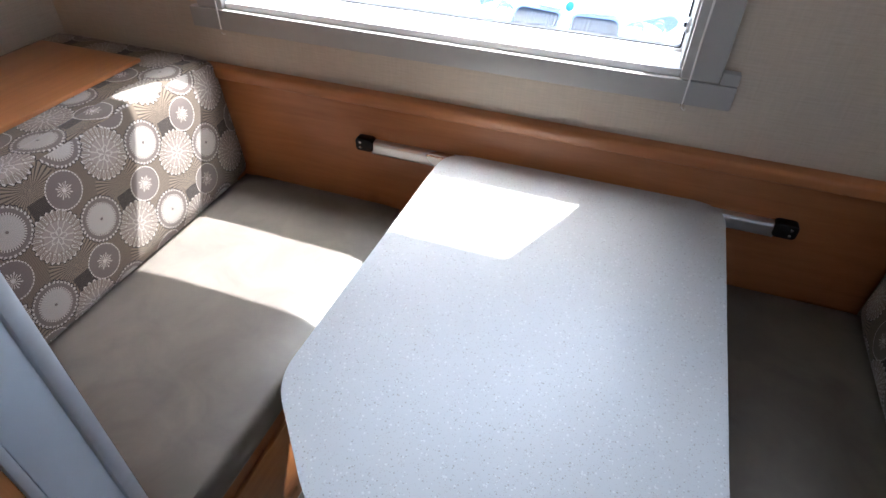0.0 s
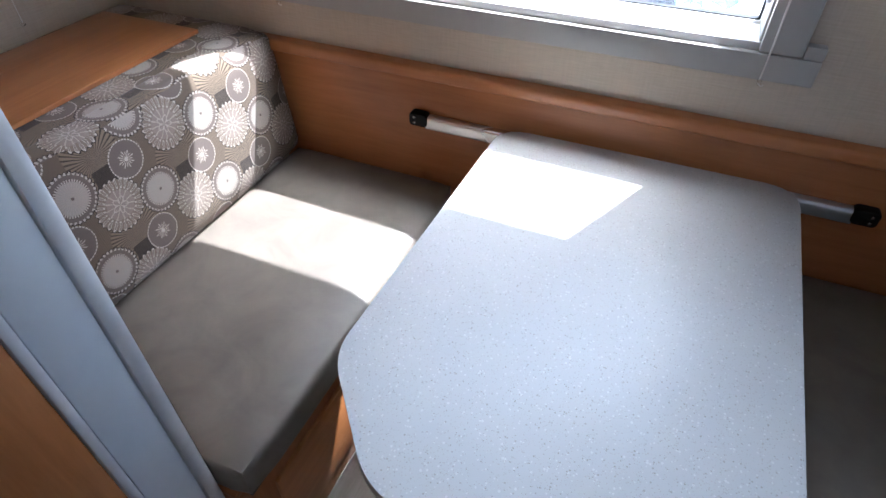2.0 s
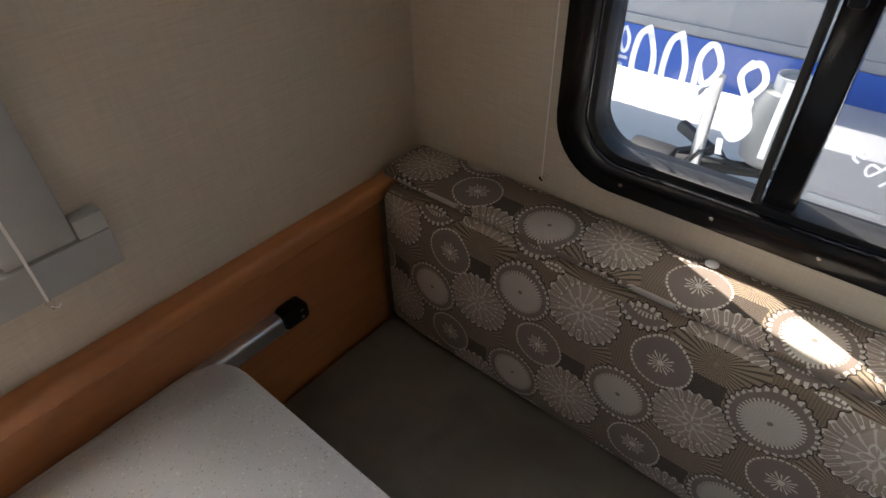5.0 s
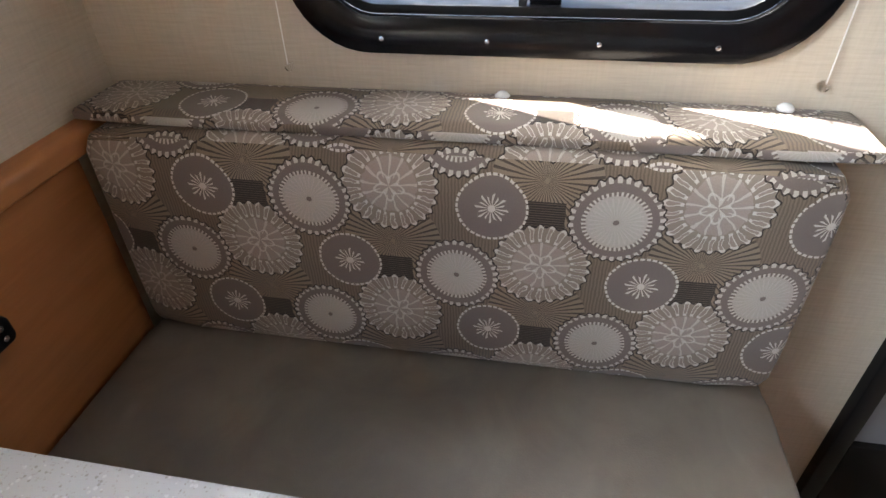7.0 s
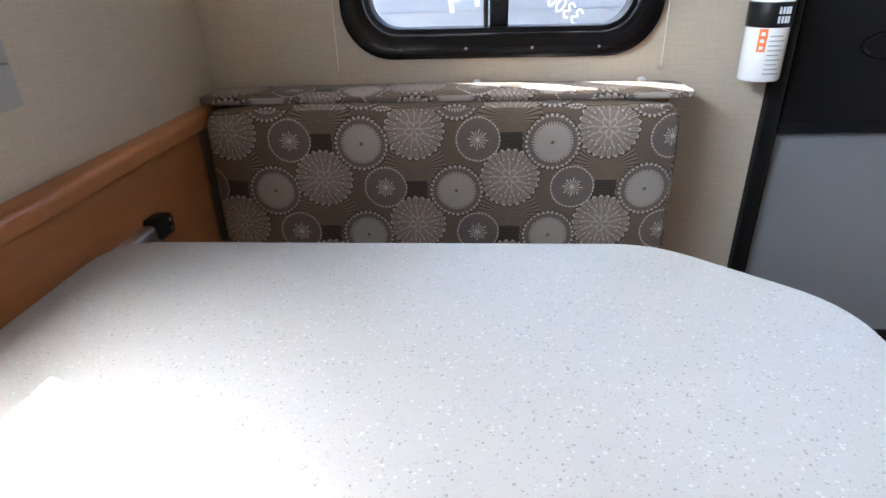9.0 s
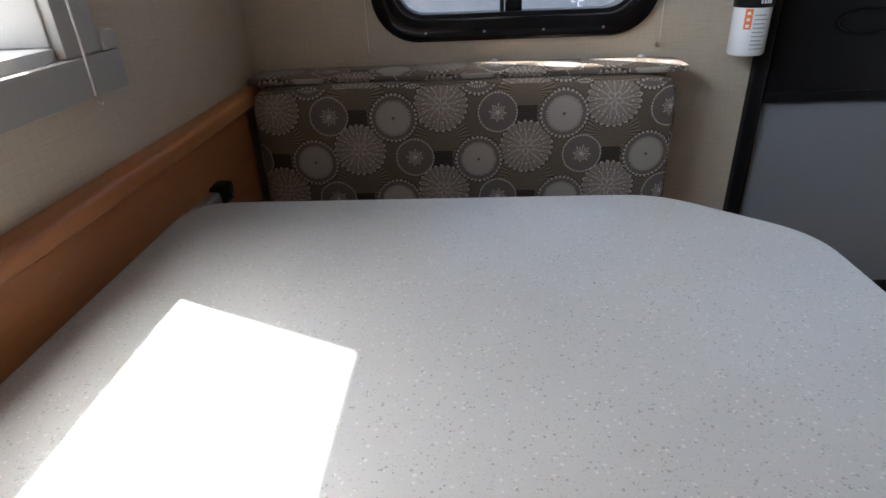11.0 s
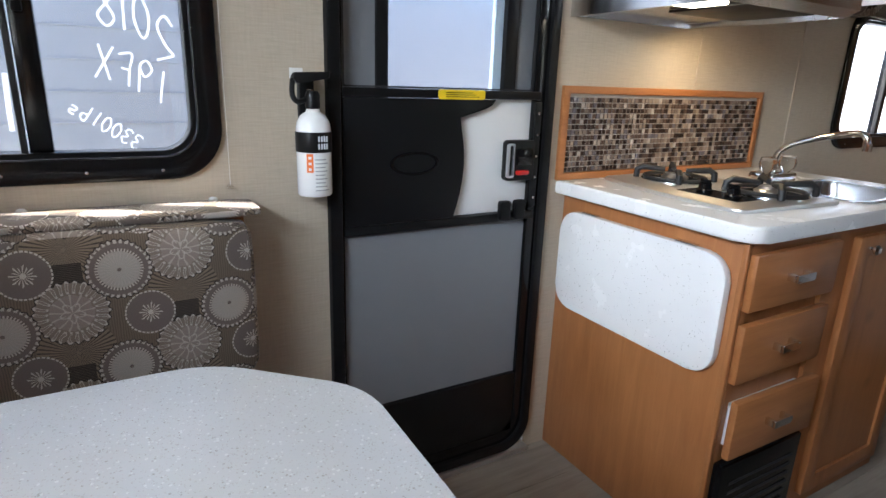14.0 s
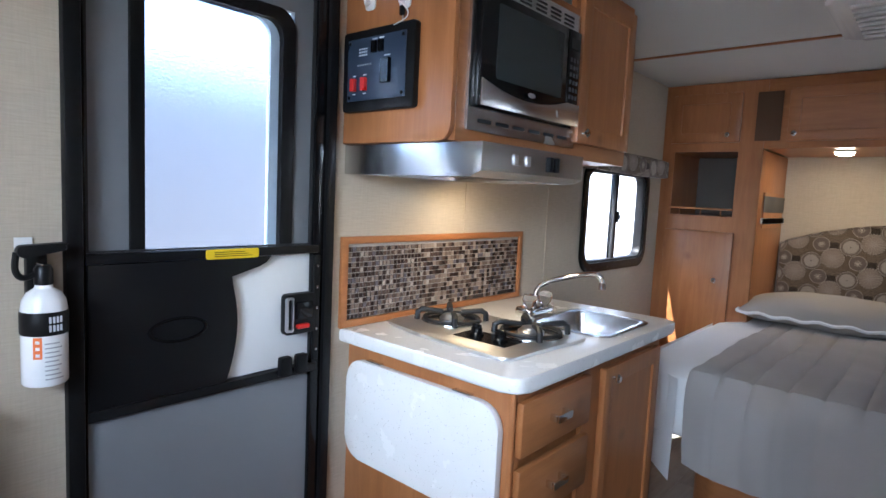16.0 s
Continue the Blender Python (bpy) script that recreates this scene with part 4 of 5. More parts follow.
counter = thing("countertop", (-0.32, -2.43, KZ), "white speckled solid-surface countertop with rounded edges", "countertop")
slab = [(-0.0015, -2.930), (-0.0015, -1.902), (-0.645, -1.902), (-0.645, -2.930)]
outer = soften(slab, (0, 0, 0.05, 0.05), 6)
hole = round_rect(-0.590, -0.310, -2.790, -2.445, 0.045, 6)
start = min(range(len(hole)), key=lambda k: (hole[k][0] + 0.0015) ** 2 + (hole[k][1] + 2.930) ** 2)
hole = hole[start:] + hole[:start]
if sum(a[0] * b[1] - b[0] * a[1] for a, b in zip(hole, hole[1:] + hole[:1])) * sum(a[0] * b[1] - b[0] * a[1] for a, b in zip(outer, outer[1:] + outer[:1])) > 0:
    hole = [hole[0]] + hole[:0:-1]
bm = prism(outer + [outer[0]] + hole + [hole[0]], "z", KZ + 0.001, 0.912)
rim_points = {(round(u, 5), round(v, 5)) for u, v in outer}
rim_edges = [e for e in bm.edges if abs(e.verts[0].co.z - e.verts[1].co.z) < 1e-6 and all((round(w.co.x, 5), round(w.co.y, 5)) in rim_points for w in e.verts)]
bmesh.ops.bevel(bm, geom=rim_edges, offset=0.008, segments=3, profile=0.5, affect="EDGES")
part("slab", bm, COUNTER, counter)

leaf_ob = thing("flip_up_leaf", (-0.28, -1.95, 0.5), "white speckled flip-up counter extension folded down against the cabinet", "counter leaf")
part("board", prism(round_rect(-0.588, -0.028, 0.530, 0.830, 0.062, 7), "y", KY1 + 0.006, KY1 + 0.028, 0.003), COUNTER, leaf_ob)
for x in (-0.46, -0.13):
    part("hinge", box(x - 0.03, x + 0.03, KY1 + 0.0005, KY1 + 0.016, 0.826, 0.834, 0.001), STEEL, leaf_ob)

stove = thing("gas_cooktop", (-0.30, -2.16, 0.912), "two-burner stainless gas cooktop with black grates and knobs", "cooktop")
part("knob_plate", box(-0.475, -0.290, -2.185, -2.085, 0.9222, 0.9232), GLOSS_BLACK, stove)
part("plate", prism(soften([(-0.022, -2.395), (-0.032, -2.060), (-0.300, -2.000), (-0.545, -2.000), (-0.565, -2.395)], (0.03, 0.03, 0.2, 0.04, 0.03), 6), "z", 0.9125, 0.922, 0.003), SATIN, stove)
for bx, by in ((-0.165, -2.228), (-0.430, -2.285)):
    part("drip_bowl", lathe([(0.098, 0.922), (0.098, 0.925), (0.085, 0.924), (0.045, 0.9225)], (bx, by, 0), "z", 32), CHROME, stove)
    part("burner", lathe([(0.038, 0.9228), (0.040, 0.932), (0.030, 0.938), (0.028, 0.943), (0.002, 0.944)], (bx, by, 0), "z", 24), ALU, stove)
    grate = part("grate", tube([(bx + 0.088 * math.cos(a), by + 0.088 * math.sin(a), 0.931) for a in [2 * math.pi * k / 32 for k in range(33)]], 0.006, 8), IRON, stove, "black cast-iron grate")
    for k in range(4):
        a = radians(45 + 90 * k)
        p = [(bx + r * math.cos(a), by + r * math.sin(a), z) for r, z in ((0.112, 0.924), (0.110, 0.948), (0.096, 0.957), (0.030, 0.952))]
        bm = tube(p, 0.009, 8, radii=[0.009, 0.0095, 0.0095, 0.007])
        part("grate_arm", bm, IRON, grate)
for kx, ky in ((-0.340, -2.135), (-0.425, -2.135)):
    k = part("control_knob", lathe([(0.021, 0.922), (0.021, 0.928), (0.017, 0.932), (0.016, 0.946), (0.002, 0.948)], (kx, ky, 0), "z", 20), GLOSS_BLACK, stove)
    part("grip", box(kx - 0.015, kx + 0.015, ky - 0.004, ky + 0.004, 0.940, 0.956, 0.002), GLOSS_BLACK, k)

sink = thing("sink", (-0.45, -2.62, 0.80), "stainless steel single-bowl sink set in the counter", "sink")
so, si = round_rect(-0.600, -0.300, -2.800, -2.435, 0.05, 6), round_rect(-0.578, -0.322, -2.778, -2.457, 0.045, 6)
part("rim", ring(so, si, "z", 0.9125, 0.918, 0.002), STEEL, sink)
top_line, low_line = round_rect(-0.584, -0.316, -2.784, -2.451, 0.045, 6), round_rect(-0.560, -0.340, -2.760, -2.475, 0.05, 6)
bm = bmesh.new()
rows = [[bm.verts.new((u, v, z)) for u, v in line] for line, z in ((top_line, 0.9165), (top_line, 0.905), (low_line, 0.80))]
for a, b in zip(rows, rows[1:]):
    for k in range(len(a)):
        bm.faces.new((a[k], a[(k + 1) % len(a)], b[(k + 1) % len(a)], b[k]))
bm.faces.new(rows[-1])
part("bowl", bm, STEEL, sink)
part("drain", lathe([(0.040, 0.8005), (0.040, 0.803), (0.030, 0.802), (0.012, 0.8015)], (-0.45, -2.617, 0), "z", 20), CHROME, sink)

tap = thing("faucet", (-0.265, -2.57, 0.912), "chrome swivel faucet with two clear acrylic knobs", "faucet")
part("base", prism(soften([(-0.300, -2.650), (-0.225, -2.650), (-0.225, -2.490), (-0.300, -2.490)], (0.02,) * 4), "z", 0.9125, 0.945, 0.008), CHROME, tap)
part("spout", tube(curve_points([(-0.262, -2.57, 0.945), (-0.264, -2.572, 1.000), (-0.300, -2.580, 1.036), (-0.380, -2.592, 1.064), (-0.455, -2.605, 1.082), (-0.484, -2.610, 1.076), (-0.492, -2.612, 1.050)], 6), 0.0095, 12), CHROME, tap)
part("aerator", lathe([(0.012, 1.035), (0.012, 1.056), (0.010, 1.058)], (-0.492, -2.612, 0), "z", 14), CHROME, tap)
for y in (-2.520, -2.622):
    part("tap_knob", lathe([(0.010, 0.945), (0.024, 0.958), (0.027, 0.975), (0.022, 0.993), (0.006, 0.997)], (-0.272, y, 0), "z", 10), CLEAR, tap, "clear faceted acrylic knob")

splash = thing("backsplash", (-0.006, -2.43, 0.915), "brown glass mosaic backsplash in a maple frame", "backsplash")
part("frame", ring(round_rect(-2.846, -1.895, 0.9135, 1.188, 0.002, 1), round_rect(-2.822, -1.919, 0.934, 1.166, 0.002, 1), "x", -0.014, -0.0005, 0.002), MAPLE_Y, splash)
part("grout", box(-0.005, -0.0006, -2.821, -1.920, 0.935, 1.165), GROUT, splash)

upper = thing("upper_cabinet", (-0.2, -2.47, 1.455), "maple overhead cabinet with rounded end panel over the galley", "cabinet")
UY0, UY1, UX = -2.885, -1.893, -0.410
part("end_panel", prism(soften([(-0.002, 1.457), (UX, 1.457), (UX, CZ - 0.003), (-0.002, CZ - 0.003)], (0, 0.05, 0, 0)), "y", UY1 - 0.018, UY1, 0.003), MAPLE, upper)
part("bottom", box(UX + 0.012, -0.002, UY0 + 0.002, UY1 - 0.0185, 1.462, 1.480, 0.001), MAPLE_Y, upper)
part("face_frame", wall_with_openings("x", UX, UX + 0.018, (UY0, UY1 - 0.019), (1.460, CZ - 0.004), [(-2.465, -1.955, 1.512, 1.885), (-2.465, -1.955, 1.92, 2.0)]), MAPLE_Y, upper, smooth=False)
part("far_end", box(UX + 0.019, -0.002, UY0, UY0 + 0.016, 1.481, CZ - 0.004), MAPLE, upper)
part("shelf", box(UX + 0.019, -0.002, UY0 + 0.017, UY1 - 0.019, 1.890, 1.905), MAPLE_Y, upper)
d = shaker("door", "x", UX - 0.001, -2.868, -2.486, 1.510, 1.995, upper)
knob((UX - 0.021, -2.512, 1.541), "x", -1, d)

mw = thing("microwave", (-0.25, -2.255, 1.5), "built-in stainless and black microwave oven in the overhead cabinet", "microwave")
part("case", box(UX + 0.002, -0.03, -2.548, -1.962, 1.514, 1.884), BLACK, mw)
trim = part("trim_kit", wall_with_openings("x", UX - 0.010, UX - 0.001, (-2.572, -1.945), (1.490, 1.895), [(-2.545, -1.968, 1.548, 1.838)]), STEEL, mw, "stainless trim kit with louvres", smooth=False)
for z in (1.512, 1.851, 1.863, 1.875):
    for k in range(6):
        y = -2.52 + 0.092 * k
        part("louvre", box(UX - 0.0115, UX - 0.0095, y, y + 0.066, z, z + (0.010 if z < 1.6 else 0.006), 0.0008), RUBBER, trim)
dr = part("door", box(UX - 0.030, UX - 0.002, -2.455, -1.970, 1.550, 1.836, 0.005), GLOSS_BLACK, mw, "black glass door")
part("window", prism(round_rect(-2.42, -2.04, 1.625, 1.812, 0.008, 3), "x", UX - 0.0315, UX - 0.0298), plain("dark_oven_glass", (0.028, 0.036, 0.036), 0.08, relief=0), dr)
arc = [(-2.455 + 0.485 * k / 14, 1.588 + 0.030 * ((k / 7 - 1) ** 2)) for k in range(15)]
part("handle_band", prism([(-2.543, 1.552), (-1.970, 1.552)] + arc[::-1] + [(-2.543, 1.618)], "x", UX - 0.036, UX - 0.0302, 0.002), STEEL, dr, "curved stainless band")
part("badge", prism([(-2.225 + 0.022 * math.cos(a), 1.606 + 0.007 * math.sin(a)) for a in [2 * math.pi * k / 20 for k in range(20)]], "x", UX - 0.0385, UX - 0.0362), CHROME, dr)
pad = part("control_panel", box(UX - 0.030, UX - 0.002, -2.543, -2.457, 1.620, 1.836, 0.004), GLOSS_BLACK, mw)
for r in range(6):
    for c in range(3):
        part("key", box(UX - 0.0312, UX - 0.0298, -2.530 + 0.022 * c, -2.516 + 0.022 * c, 1.632 + 0.022 * r, 1.644 + 0.022 * r), KEY_PRINT, pad)
part("display", box(UX - 0.0312, UX - 0.0298, -2.530, -2.472, 1.780, 1.812), CAR_GLASS, pad)
part("latch_button", box(UX - 0.034, UX - 0.0302, -2.536, -2.466, 1.562, 1.602, 0.002), STEEL, pad)
mw.scale.y, mw.location.y = 0.855, -2.210

hood = thing("range_hood", (-0.25, -2.2, 1.36), "slim stainless range hood with a lit lamp under the cabinet", "range hood")
side = [(-0.002, 1.4555), (-0.505, 1.4555), (-0.505, 1.388), (-0.470, 1.372), (-0.002, 1.372)]
part("shell", prism([(-0.500, 1.4450), (-0.505, 1.4555), (-0.505, 1.388), (-0.470, 1.372), (-0.466, 1.375), (-0.498, 1.390)], "y", -2.4985, -1.908), STEEL, hood)
part("back_plate", box(-0.012, -0.003, -2.498, -1.9085, 1.374, 1.445), STEEL, hood)
part("end_plate", prism(side, "y", -1.908, -1.903, 0.001), STEEL, hood)
part("end_plate", prism(side, "y", -2.504, -2.4985, 0.001), STEEL, hood)
part("top_plate", box(-0.500, -0.003, -2.497, -1.909, 1.446, 1.4545), STEEL, hood)
part("filter", box(-0.45, -0.20, -2.44, -2.10, 1.380, 1.388, 0.003), BLACK, hood, "dark grease filter")
part("underside", box(-0.495, -0.004, -2.497, -1.909, 1.389, 1.392), STEEL, hood)
part("lamp_lens", box(-0.40, -0.30, -2.06, -1.96, 1.380, 1.3885, 0.003), HOOD_LENS, hood, "lit hood lamp lens")
part("fan_knob", lathe([(0.011, 1.378), (0.014, 1.384), (0.012, 1.389)], (-0.430, -1.945, 0), "z", 14), CAR_DARK, hood)
for y in (-2.07, -2.14):
    part("switch", box(-0.510, -0.5045, y - 0.012, y + 0.012, 1.408, 1.434, 0.002), plain("hood_stamp", (0.42, 0.42, 0.43), 0.35, 1.0), hood)
for y in (-2.275, -2.315):
    part("rocker", box(-0.513, -0.5045, y - 0.011, y + 0.011, 1.400, 1.440, 0.003), BLACK, hood)
hood.scale.y, hood.location.y = 0.819, -2.146

board = thing("monitor_panel", (-0.16, UY1 + 0.01, 1.55), "black tank and battery monitor panel with red switches", "control panel")
part("bezel", prism(round_rect(-0.300, -0.022, 1.542, 1.758, 0.010, 4), "y", UY1 + 0.001, UY1 + 0.022, 0.004), BLACK, board)
face = part("faceplate", box(-0.272, -0.045, UY1 + 0.0222, UY1 + 0.0245, 1.570, 1.735, 0.001), plain("panel_face", (0.03, 0.045, 0.075), 0.3), board)
FY = UY1 + 0.0247


def tick(u, v, w, h, material, name="print_mark", depth=0.0012):
    return part(name, box(u - w / 2, u + w / 2, FY, FY + depth, v - h / 2, v + h / 2), material, face)


for u in (-0.076, -0.119):
    tick(u, 1.612, 0.017, 0.034, RED, "rocker_switch", 0.010)
    tick(u, 1.637, 0.012, 0.003, PALE_INK)
    tick(u, 1.588, 0.012, 0.003, PALE_INK)
for u in (-0.155, -0.182):
    tick(u, 1.706, 0.017, 0.030, GLOSS_BLACK, "rocker_switch", 0.008)
    tick(u, 1.727, 0.018, 0.003, PALE_INK)
b = tick(-0.205, 1.640, 0.030, 0.062, GLOSS_BLACK, "main_switch", 0.012)
tick(-0.205, 1.680, 0.022, 0.003, PALE_INK)
for k in range(4):
    for r in range(3):
        tick(-0.096 - 0.009 * k, 1.690 + 0.008 * r, 0.005, 0.004, PALE_INK)
for k in range(6):
    tick(-0.090 - 0.010 * k, 1.664, 0.0045, 0.004, GREY_INK)
for u, v in ((-0.055, 1.580), (-0.262, 1.580), (-0.262, 1.725), (-0.055, 1.725)):
    part("screw", lathe([(0.005, 0), (0.005, 0.002), (0.002, 0.003)], (u, FY, v), "y", 8), BLACK, face)
hook = thing("key_hook", (-0.235, UY1 + 0.01, 1.80), "white adhesive hook with keys on a string", "hook")
part("plate", prism(round_rect(-0.262, -0.222, 1.795, 1.860, 0.012, 4), "y", UY1 + 0.0005, UY1 + 0.006, 0.002), WHITE_GLOSS, hook)
part("peg", tube(curve_points([(-0.242, UY1 + 0.005, 1.815), (-0.242, UY1 + 0.022, 1.806), (-0.242, UY1 + 0.026, 1.822)], 4), 0.004, 8), WHITE_GLOSS, hook)
part("key_fob", box(-0.252, -0.236, UY1 + 0.012, UY1 + 0.020, 1.775, 1.800, 0.003), BLACK, hook)
part("key", box(-0.246, -0.242, UY1 + 0.012, UY1 + 0.014, 1.748, 1.776, 0.0008), ALU, hook)
part("string", tube(curve_points([(-0.250, UY1 + 0.024, 1.802), (-0.275, UY1 + 0.026, 1.778), (-0.268, UY1 + 0.026, 1.762), (-0.225, UY1 + 0.025, 1.752)], 5), 0.0016, 6), CORD, hook)
hook = thing("adhesive_hook", (-0.11, UY1 + 0.01, 1.80), "white adhesive utility hook on the cabinet end", "hook")
part("plate", prism(round_rect(-0.128, -0.088, 1.812, 1.880, 0.012, 4), "y", UY1 + 0.0005, UY1 + 0.006, 0.002), WHITE_GLOSS, hook)
part("peg", tube(curve_points([(-0.108, UY1 + 0.005, 1.835), (-0.108, UY1 + 0.020, 1.824), (-0.108, UY1 + 0.024, 1.840)], 4), 0.004, 8), WHITE_GLOSS, hook)


# ---------------------------------------------------------------- bed end
FYW = -4.340
ward = thing("wardrobe", (-0.27, -4.640, 0), "maple wardrobe with doors and an open niche beside the bed", "wardrobe")
part("side_panel", box(-0.545, -0.528, LY + 0.003, FYW - 0.002, 0.001, 1.650, 0.002), MAPLE, ward)
part("face_frame", wall_with_openings("y", FYW - 0.018, FYW, (-0.545, -0.002), (0.001, CZ - 0.004), [(-0.420, -0.074, 1.274, 1.640)]), MAPLE, ward, smooth=False)
part("niche", ring(round_rect(-0.425, -0.069, 1.269, 1.645, 0.002, 1), round_rect(-0.420, -0.074, 1.274, 1.640, 0.002, 1), "y", -4.790, FYW - 0.019), MAPLE, ward)
part("niche_back", box(-0.425, -0.069, -4.802, -4.791, 1.269, 1.645), plain("dark_niche_board", (0.10, 0.085, 0.07), 0.4), ward)
part("niche_rail", tube([(-0.424, FYW + 0.004, 1.314), (-0.070, FYW + 0.004, 1.314)], 0.006, 8), MAPLE_X, ward)
for x in (-0.36, -0.25, -0.13):
    part("baluster", tube([(x, FYW + 0.004, 1.275), (x, FYW + 0.004, 1.314)], 0.004, 8), MAPLE, ward)
d = shaker("upper_door", "y", FYW + 0.0005, -0.425, -0.050, 1.690, 1.965, ward, MAPLE, way=1)
knob((-0.364, FYW + 0.020, 1.731), "y", 1, d)
d = part("lower_door", box(-0.440, -0.055, FYW + 0.0005, FYW + 0.020, 0.30, 1.185, 0.005), MAPLE, ward)
knob((-0.361, FYW + 0.020, 0.908), "y", 1, d)
plate = part("wall_plate", box(-0.553, -0.5455, -4.455, -4.93, 1.22, 1.42, 0.002), MAPLE, ward, "framed switch plate")
part("switch_plate", box(-0.556, -0.5532, -4.435, -4.95, 1.31, 1.40, 0.001), CAR_DARK, plate)
for k in range(3):
    part("rocker", box(-0.558, -0.5532, -4.438 + 0.02 * k, -4.990 + 0.02 * k, 1.245, 1.275, 0.001), WHITE, plate)

over = thing("overhead_cabinet", (-1.45, -4.690, 1.71), "maple overhead cabinet spanning the head of the bed", "cabinet")
part("face_frame", box(WX + 0.003, -0.546, FYW - 0.018, FYW, 1.655, CZ - 0.004, 0.002), MAPLE_X, over)
part("bottom", box(WX + 0.003, -0.546, LY + 0.003, FYW - 0.0185, 1.657, 1.673), MAPLE_X, over)
part("grille", box(-0.622, -0.498, FYW + 0.0005, FYW + 0.006, 1.696, 1.958, 0.001), plain("brown_speaker_cloth", (0.10, 0.048, 0.022), 0.8), over, "brown cloth grille")
for a, b, kx in ((-1.45, -0.655, -0.688), (-2.30, -1.50, -2.26)):
    d = shaker("door", "y", FYW + 0.0005, a, b, 1.690, 1.965, over, MAPLE_X, way=1)
    knob((kx, FYW + 0.020, 1.728), "y", 1, d)

puck = thing("puck_light", (-0.89, -4.550, 1.65), "small round lit ceiling puck under the overhead cabinet", "lamp")
part("base", lathe([(0.050, 1.6565), (0.050, 1.649), (0.046, 1.645)], (-0.89, -4.550, 0), "z", 24), WHITE, puck)
part("lens", lathe([(0.045, 1.6448), (0.042, 1.638), (0.030, 1.631), (0.002, 1.628)], (-0.89, -4.550, 0), "z", 24), PUCK, puck)

bed = thing("bed", (-1.2, -4.3, 0), "queen bed with white sheet on a maple platform", "bed")
part("platform", prism(soften([(-0.70, -3.32), (-1.95, -3.32), (-1.95, LY + 0.06), (-0.60, LY + 0.06), (-0.60, -3.42)], (0.04, 0.04, 0, 0, 0.05)), "z", 0.001, 0.41, 0.004), MAPLE_X, bed)
bm = cushion(-1.96, -0.395, LY + 0.04, -3.075, 0.412, 0.688, 0.06, 0.010, 21)
part("mattress", bm, SHEET, bed, "white fitted sheet")


def bed_cover():
    """A channel-quilted runner over the mattress, hanging over the foot with a wavy hem."""
    xs = [-0.665 - 1.29 * k / 120 for k in range(121)]
    length = [k / 60 for k in range(61)]
    top, drop = 1.60, 0.36

    def at(x, s):
        d = s * (top + drop)
        seam = ((x + 0.665) / -0.107) % 1.0
        puffed = 0.010 * (1 - abs(2 * seam - 1) ** 6)
        sag = 0.010 * math.sin(5 * x + 4 * d) + 0.008 * math.sin(17 * x - 7 * d) + 0.005 * math.sin(29 * d + 9 * x)
        if d < top:
            y = -4.640 + d
            return Vector((x, y, 0.708 + puffed + sag * 0.6))
        h = d - top
        bend = min(1.0, h / 0.06)
        fold = 0.030 * math.sin(13 * x + 0.8) * min(1, h / 0.2) + 0.008 * math.sin(31 * x)
        return Vector((x + 0.01 * math.sin(9 * h), -3.04 + 0.03 * bend + 0.05 * h + fold * bend + puffed * 0.6, 0.708 - h * (0.97 + 0.06 * math.sin(6 * x)) + puffed * (1 - bend) + 0.01 * bend))

    return sheet(xs, length, at)


quilt = solid("bed_runner", bed_cover(), QUILT, "grey channel-quilted coverlet hanging over the foot of the bed", "coverlet")
hang = solid("bed_sheet", sheet([k / 30 for k in range(31)], [k / 14 for k in range(15)],
             lambda s, t: Vector((-0.388 + 0.012 * math.sin(9 * s) * t - 0.235 * max(0.0, (s - 0.85) / 0.15), -4.28 + 1.24 * s + 0.02 * t * math.sin(22 * s), 0.668 - t * (0.24 + 0.16 * s ** 3 + 0.02 * math.sin(13 * s))))),
             SHEET, "white top sheet hanging down the side of the bed", "sheet")


def pillow(cx, cy, cz, w, l, h, seed):
    p = thing("pillow", (cx, cy, cz), "plump taupe pillow with a white ruffled edge lying on the bed", "pillow", "bed pillows")
    us = [-1 + k / 12 for k in range(25)]

    def skin(sign):
        def at(u, v):
            e = max(0.0, (1 - abs(u) ** 2.6) * (1 - abs(v) ** 2.6)) ** 0.55
            return Vector((cx + w / 2 * u * (1 - 0.05 * v * v), cy + l / 2 * v * (1 - 0.05 * u * u),
                           cz + 0.042 + sign * e * h * (0.62 if sign > 0 else 0.34) + 0.006 * math.sin(7 * u + seed) * math.cos(5 * v)))
        return at

    bm = sheet(us, us, skin(1))
    sheet(us, us, skin(-1), bm)
    bmesh.ops.remove_doubles(bm, verts=bm.verts, dist=0.0008)
    part("case", bm, PILLOW, p)
    loop = []
    for k in range(121):
        a = 4 * k / 120
        side, t = int(a) % 4, 2 * (a % 1) - 1
        u, v = ((t, -1), (1, t), (-t, 1), (-1, -t))[side]
        q = skin(1)(u, v)
        loop.append((q.x, q.y, q.z + 0.006 * math.sin(k * 1.3)))
    part("flange", tube(loop, 0.009, 6), SHEET, p, "white ruffled edge")
    return p


pillow(-0.93, -4.490, 0.722, 0.88, 0.50, 0.19, 2)
pillow(-1.72, -4.540, 0.727, 0.60, 0.48, 0.20, 4)

head = thing("headboard", (-1.2, LY, 0.6), "arched upholstered headboard in flower fabric", "headboard")
arch = [(-0.555, 0.50), (-1.93, 0.50)] + [(-1.93 + 1.375 * k / 24, 1.120 + 0.150 * math.sin(math.pi * k / 24) ** 0.8) for k in range(25)]
part("piping", tube([(u, LY + 0.056, v) for u, v in arch[2:]], 0.006, 8), FABRIC, head)
part("padded_board", prism(arch, "y", LY + 0.003, LY + 0.055, 0.018, 3), FABRIC, head)

